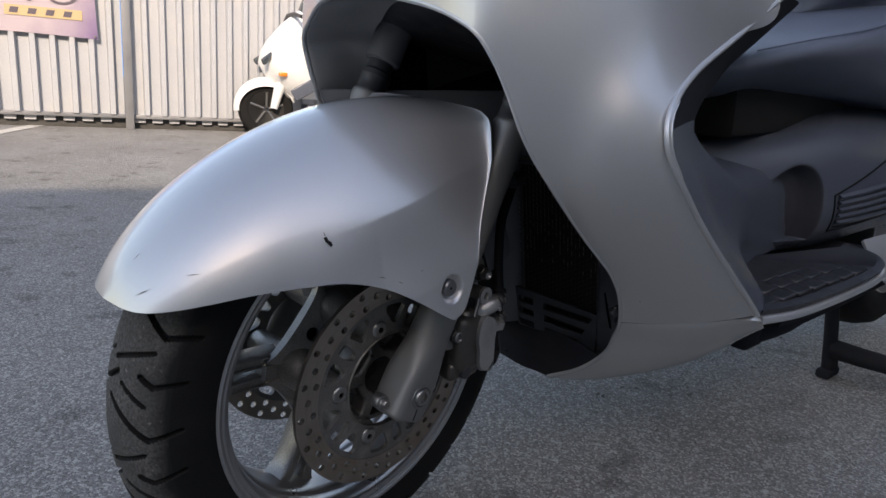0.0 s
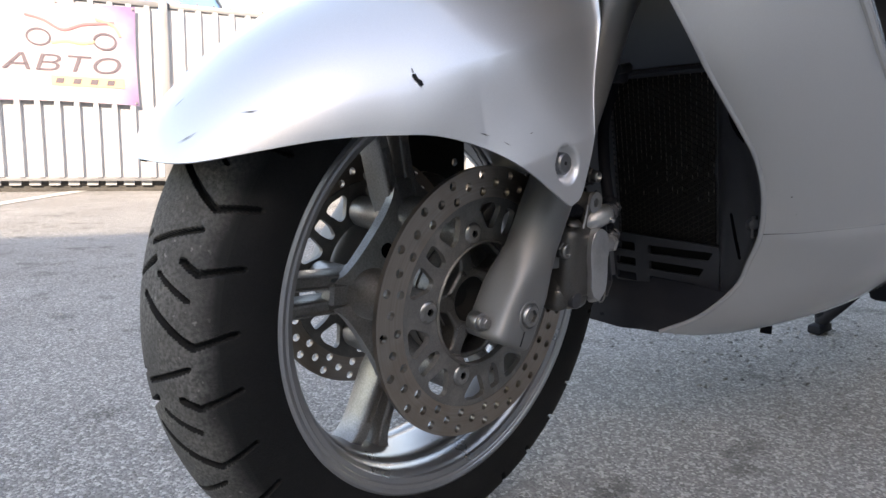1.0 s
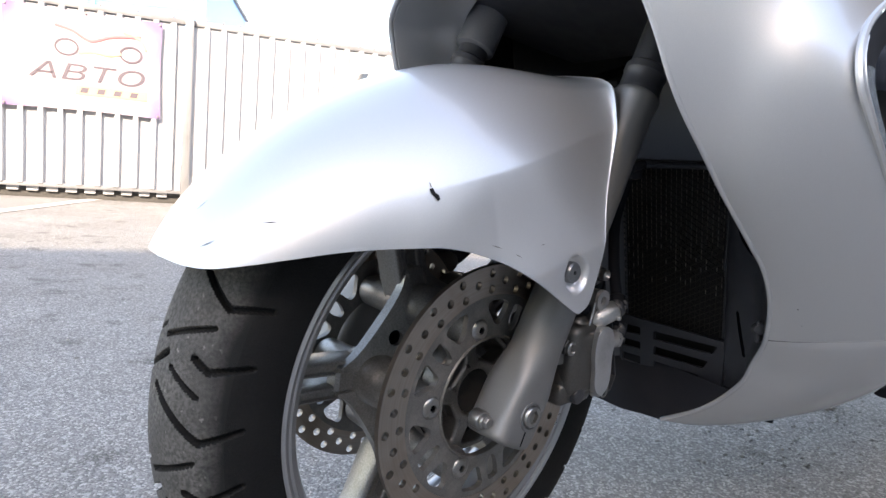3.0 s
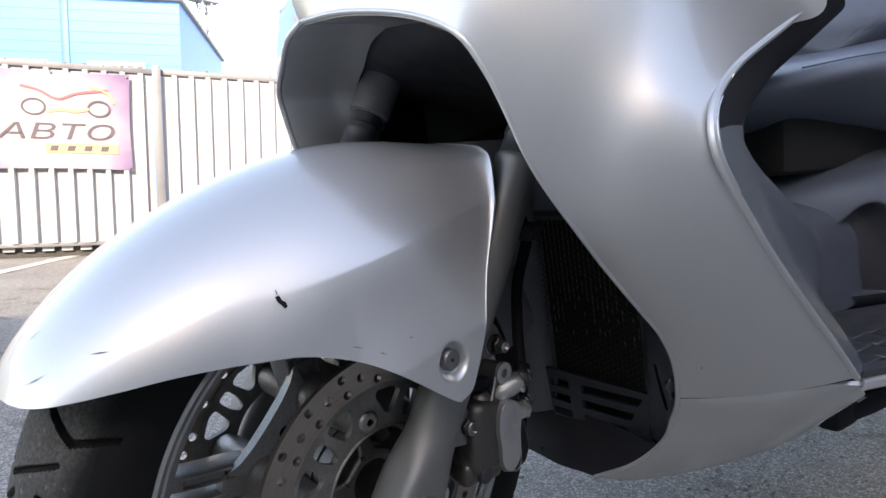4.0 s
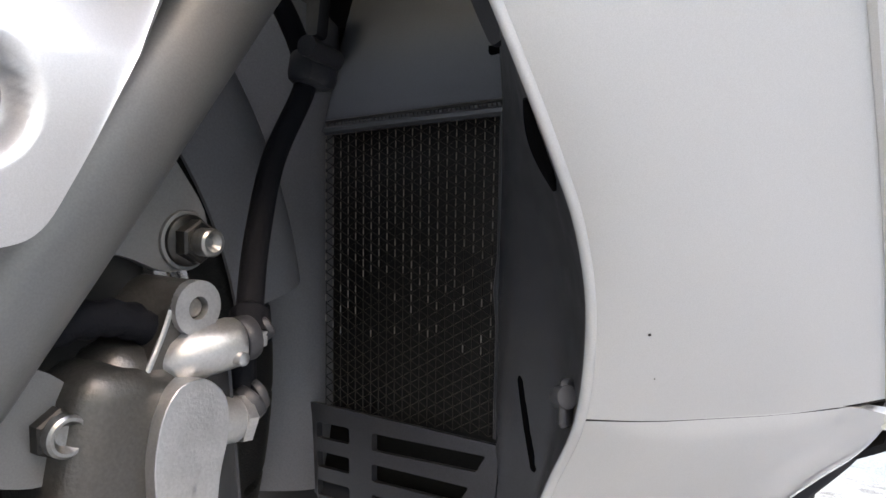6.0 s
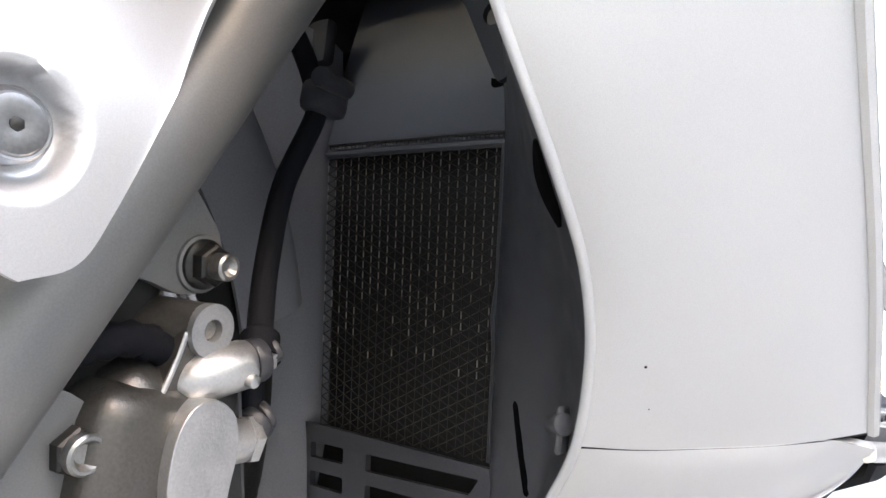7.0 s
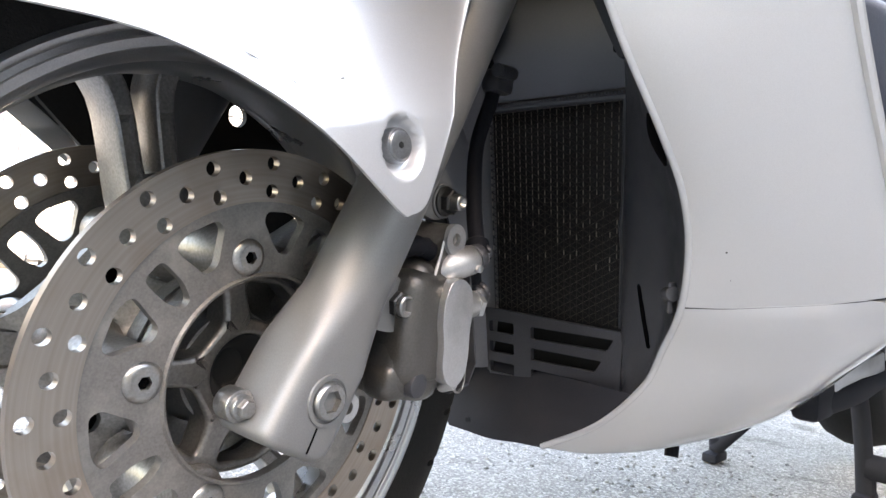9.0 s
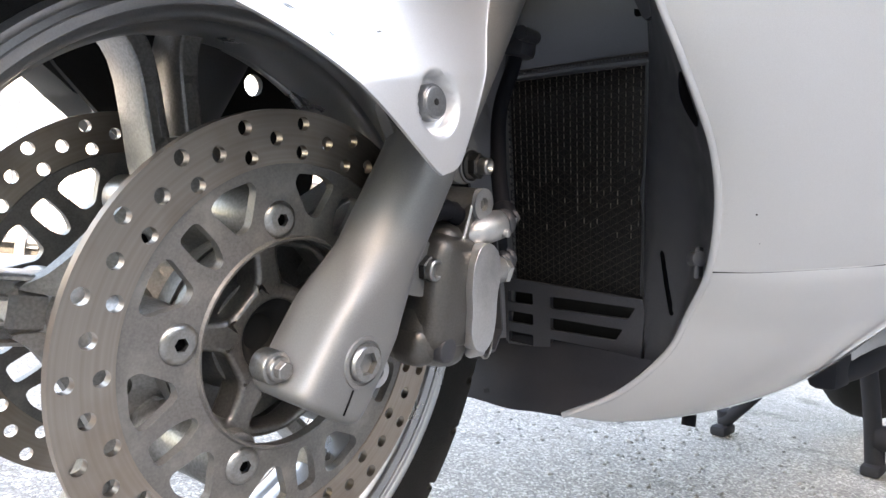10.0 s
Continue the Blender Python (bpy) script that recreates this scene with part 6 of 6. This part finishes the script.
    # seat: flat flanks, a soft crease and a dished top
    SEAT = ((0.405, 0.05, 0.556, 0.588), (0.415, 0.11, 0.552, 0.598), (0.44, 0.160, 0.550, 0.608), (0.50, 0.185, 0.553, 0.620), (0.60, 0.205, 0.562, 0.636), (0.75, 0.222, 0.560, 0.656), (0.88, 0.236, 0.548, 0.680), (0.97, 0.244, 0.533, 0.700), (1.03, 0.246, 0.531, 0.712), (1.08, 0.246, 0.545, 0.722), (1.30, 0.235, 0.58, 0.75), (1.60, 0.15, 0.66, 0.77))
    secs = []
    for x, w, z0, z1 in SEAT:
        dz, k = z1 - z0, min(1.0, max(0.0, (x - 0.62) / 0.34))
        half = rounded([(-w * (0.48 + 0.38 * k), z0), (-w * (0.80 + 0.20 * k), z0 + (0.34 - 0.18 * k) * dz), (-w * (1.0 - 0.015 * k), z0 + (0.76 - 0.18 * k) * dz), (-w * 0.90, z1), (-w * 0.40, z1 + 0.004), (0.0, z1 + 0.001), (w * 0.40, z1 + 0.004), (w * 0.90, z1), (w * (1.0 - 0.015 * k), z0 + (0.76 - 0.18 * k) * dz), (w * (0.80 + 0.20 * k), z0 + (0.34 - 0.18 * k) * dz), (w * (0.48 + 0.38 * k), z0), (0.0, z0 - 0.002)], 0.020, 4)
        secs.append([(x, YB + y, z) for y, z in half])
    n_ = len(secs[0])
    smooth_secs = np.array(secs)
    xs2 = spline([(x, 0) for x, *_ in SEAT], 46)[:, 0]
    full = [[tuple(np.interp(x, smooth_secs[:, k, 0], smooth_secs[:, k, q]) for q in range(3)) for k in range(n_)] for x in xs2]
    v, f = grid(full, close_v=True)
    seat = part("seat", (v, f + [tuple(range(n_)), tuple(range(len(v) - 1, len(v) - n_ - 1, -1))]), LEATHER, scooter, "wide grey vinyl seat tinted blue for the sky's reflection", sharp=80)
    sm = seat.modifiers.new("smooth", "SMOOTH")
    sm.factor, sm.iterations = 0.5, 6
    seam = [np.array(r[3 * 5 + 2]) + (0, -0.001, 0.0015) for r in full[4:34]]
    part("seat_piping", tube(seam, 0.0010, 8), LEATHER, seat, "stitched piping along the seat's edge")
    hump = []
    for x, w, z1 in ((0.945, 0.12, 0.720), (0.958, 0.20, 0.765), (0.985, 0.232, 0.812), (1.02, 0.242, 0.838), (1.08, 0.240, 0.846), (1.30, 0.215, 0.845), (1.50, 0.15, 0.82), (1.56, 0.08, 0.78)):
        hump.append([(x + 0.05 * abs(math.cos(a)) ** 4, YB - w * math.copysign(abs(math.cos(a)) ** 0.6, math.cos(a)), 0.690 + (z1 - 0.690) * max(math.copysign(abs(math.sin(a)) ** 0.5, math.sin(a)), -0.3)) for a in np.linspace(0, 2 * math.pi, 40, endpoint=False)])
    v, f = grid(hump, close_v=True)
    back = part("backrest", (v, f + [tuple(range(40)), tuple(range(len(v) - 1, len(v) - 41, -1))]), LEATHER, seat, "raised rider backrest")
    sm = back.modifiers.new("round", "SUBSURF")
    sm.levels = sm.render_levels = 1
    part("seat_base", box((0.62, 0.26, 0.075), (0.86, YB, 0.540), 0.015, 2), LINER, seat)
    part("seat_latch", rod((0.975, -0.19, 0.524), (1.0, -0.225, 0.520), 0.006, 12, 0.001), BOLT, seat, "small bright seat latch")
    # rear wheel
    R = Matrix.Translation((1.50, -0.004, 0.238))
    rw = part("rear_wheel", lathe([(-0.055, 0.04), (-0.050, 0.12), (-0.058, 0.165), (-0.062, 0.170), (-0.058, 0.175), (0.058, 0.175), (0.062, 0.17), (0.05, 0.12), (0.055, 0.04)], 64), RIMM, scooter, m=R)
    part("tyre", lathe([(-0.058, 0.168), (-0.070, 0.200), (-0.068, 0.230), (-0.050, 0.252), (-0.02, 0.264), (0, 0.266), (0.02, 0.264), (0.05, 0.252), (0.068, 0.23), (0.07, 0.2), (0.058, 0.168)], 72), RUBBER, rw)
    # engine, silencer and stand
    part("engine_case", box((0.62, 0.20, 0.10), (1.06, YB + 0.02, 0.335), 0.03, 3), BLACK, scooter, "black engine case")
    part("side_stand", tube(spline([(0.612, -0.140, 0.196), (0.66, -0.165, 0.206), (0.80, -0.200, 0.235), (1.00, -0.205, 0.240)], 16), [0.016] * 4 + [0.013] * 12, 12), MATTE, scooter, "folded black side stand")
    part("side_stand_plate", moved(box((0.10, 0.012, 0.030), (0, 0, 0), 0.004, 2), Matrix.Translation((0.676, -0.173, 0.228)) @ Matrix.Rotation(radians(-14), 4, "Y") @ Matrix.Rotation(radians(-16), 4, "Z")), CAST, scooter)
    part("stand_bracket", box((0.058, 0.030, 0.050), (0.612, -0.150, 0.208), 0.008, 2), MATTE, scooter)
    gi = SCOOTER.inverted()
    near, far_ = gi @ Vector((1.142, -0.088, 0.012)), gi @ Vector((1.150, 0.172, 0.012))
    stand = part("centre_stand", tube(spline([tuple(near + Vector((0.0, 0.0, 0.01))), tuple(near + Vector((-0.004, 0.006, 0.10))), tuple(near + Vector((0.0, 0.02, 0.20)))], 10), 0.014, 14), MATTE, scooter, "black tubular centre stand")
    part("stand_leg", tube(spline([tuple(far_ + Vector((0.0, 0.0, 0.012))), tuple(far_ + Vector((0.020, -0.070, 0.10))), tuple(far_ + Vector((0.04, -0.125, 0.20)))], 10), 0.0125, 14), MATTE, stand)
    for p in (near, far_):
        part("stand_foot", moved(box((0.058, 0.030, 0.020), (0, 0, 0), 0.006, 2), Matrix.Translation(p)), MATTE, stand, "worn flat stand foot")
        part("foot_heel", rod(tuple(p + Vector((0.012, 0, 0.004))), tuple(p + Vector((0.004, 0, 0.040))), 0.0145, 14, 0.004), MATTE, stand)
    part("stand_lever", tube([tuple(near + Vector((0.0, 0.0, 0.055))), tuple(near + Vector((0.006, -0.05, 0.052))), tuple(near + Vector((0.030, -0.16, 0.046))), tuple(near + Vector((0.080, -0.30, 0.042)))], [0.022, 0.021, 0.018, 0.015], 14), MATTE, stand)
    # what lies in the dark above the wheel
    part("fork_yoke", box((0.07, 0.24, 0.04), (0.20, MID, 0.42), 0.012, 2), BLACK, scooter, m=FRONT)
    # black sheet added over the pale far panel to keep the nose dark
    part("shade_sheet", box((0.15, 0.004, 0.15), (0.285, 0.236, 0.635), 0.001, 1), MATTE, scooter)
    part("nose_liner", shell([[(0.27 - 0.10 * t - 0.12 * math.sin(math.pi * t), YB + s * (0.10 + 0.06 * math.sin(math.pi * t)), 0.60 + 0.14 * t) for s in np.linspace(-1, 1, 9)] for t in np.linspace(0, 1, 8)], 0.004), BLACK, scooter)


build_wheel()
build_fork()
build_gap_plate()
build_flap()
build_fender()
build_fairing()
build_cowl()
build_caliper()
build_caliper(True)
build_rear()
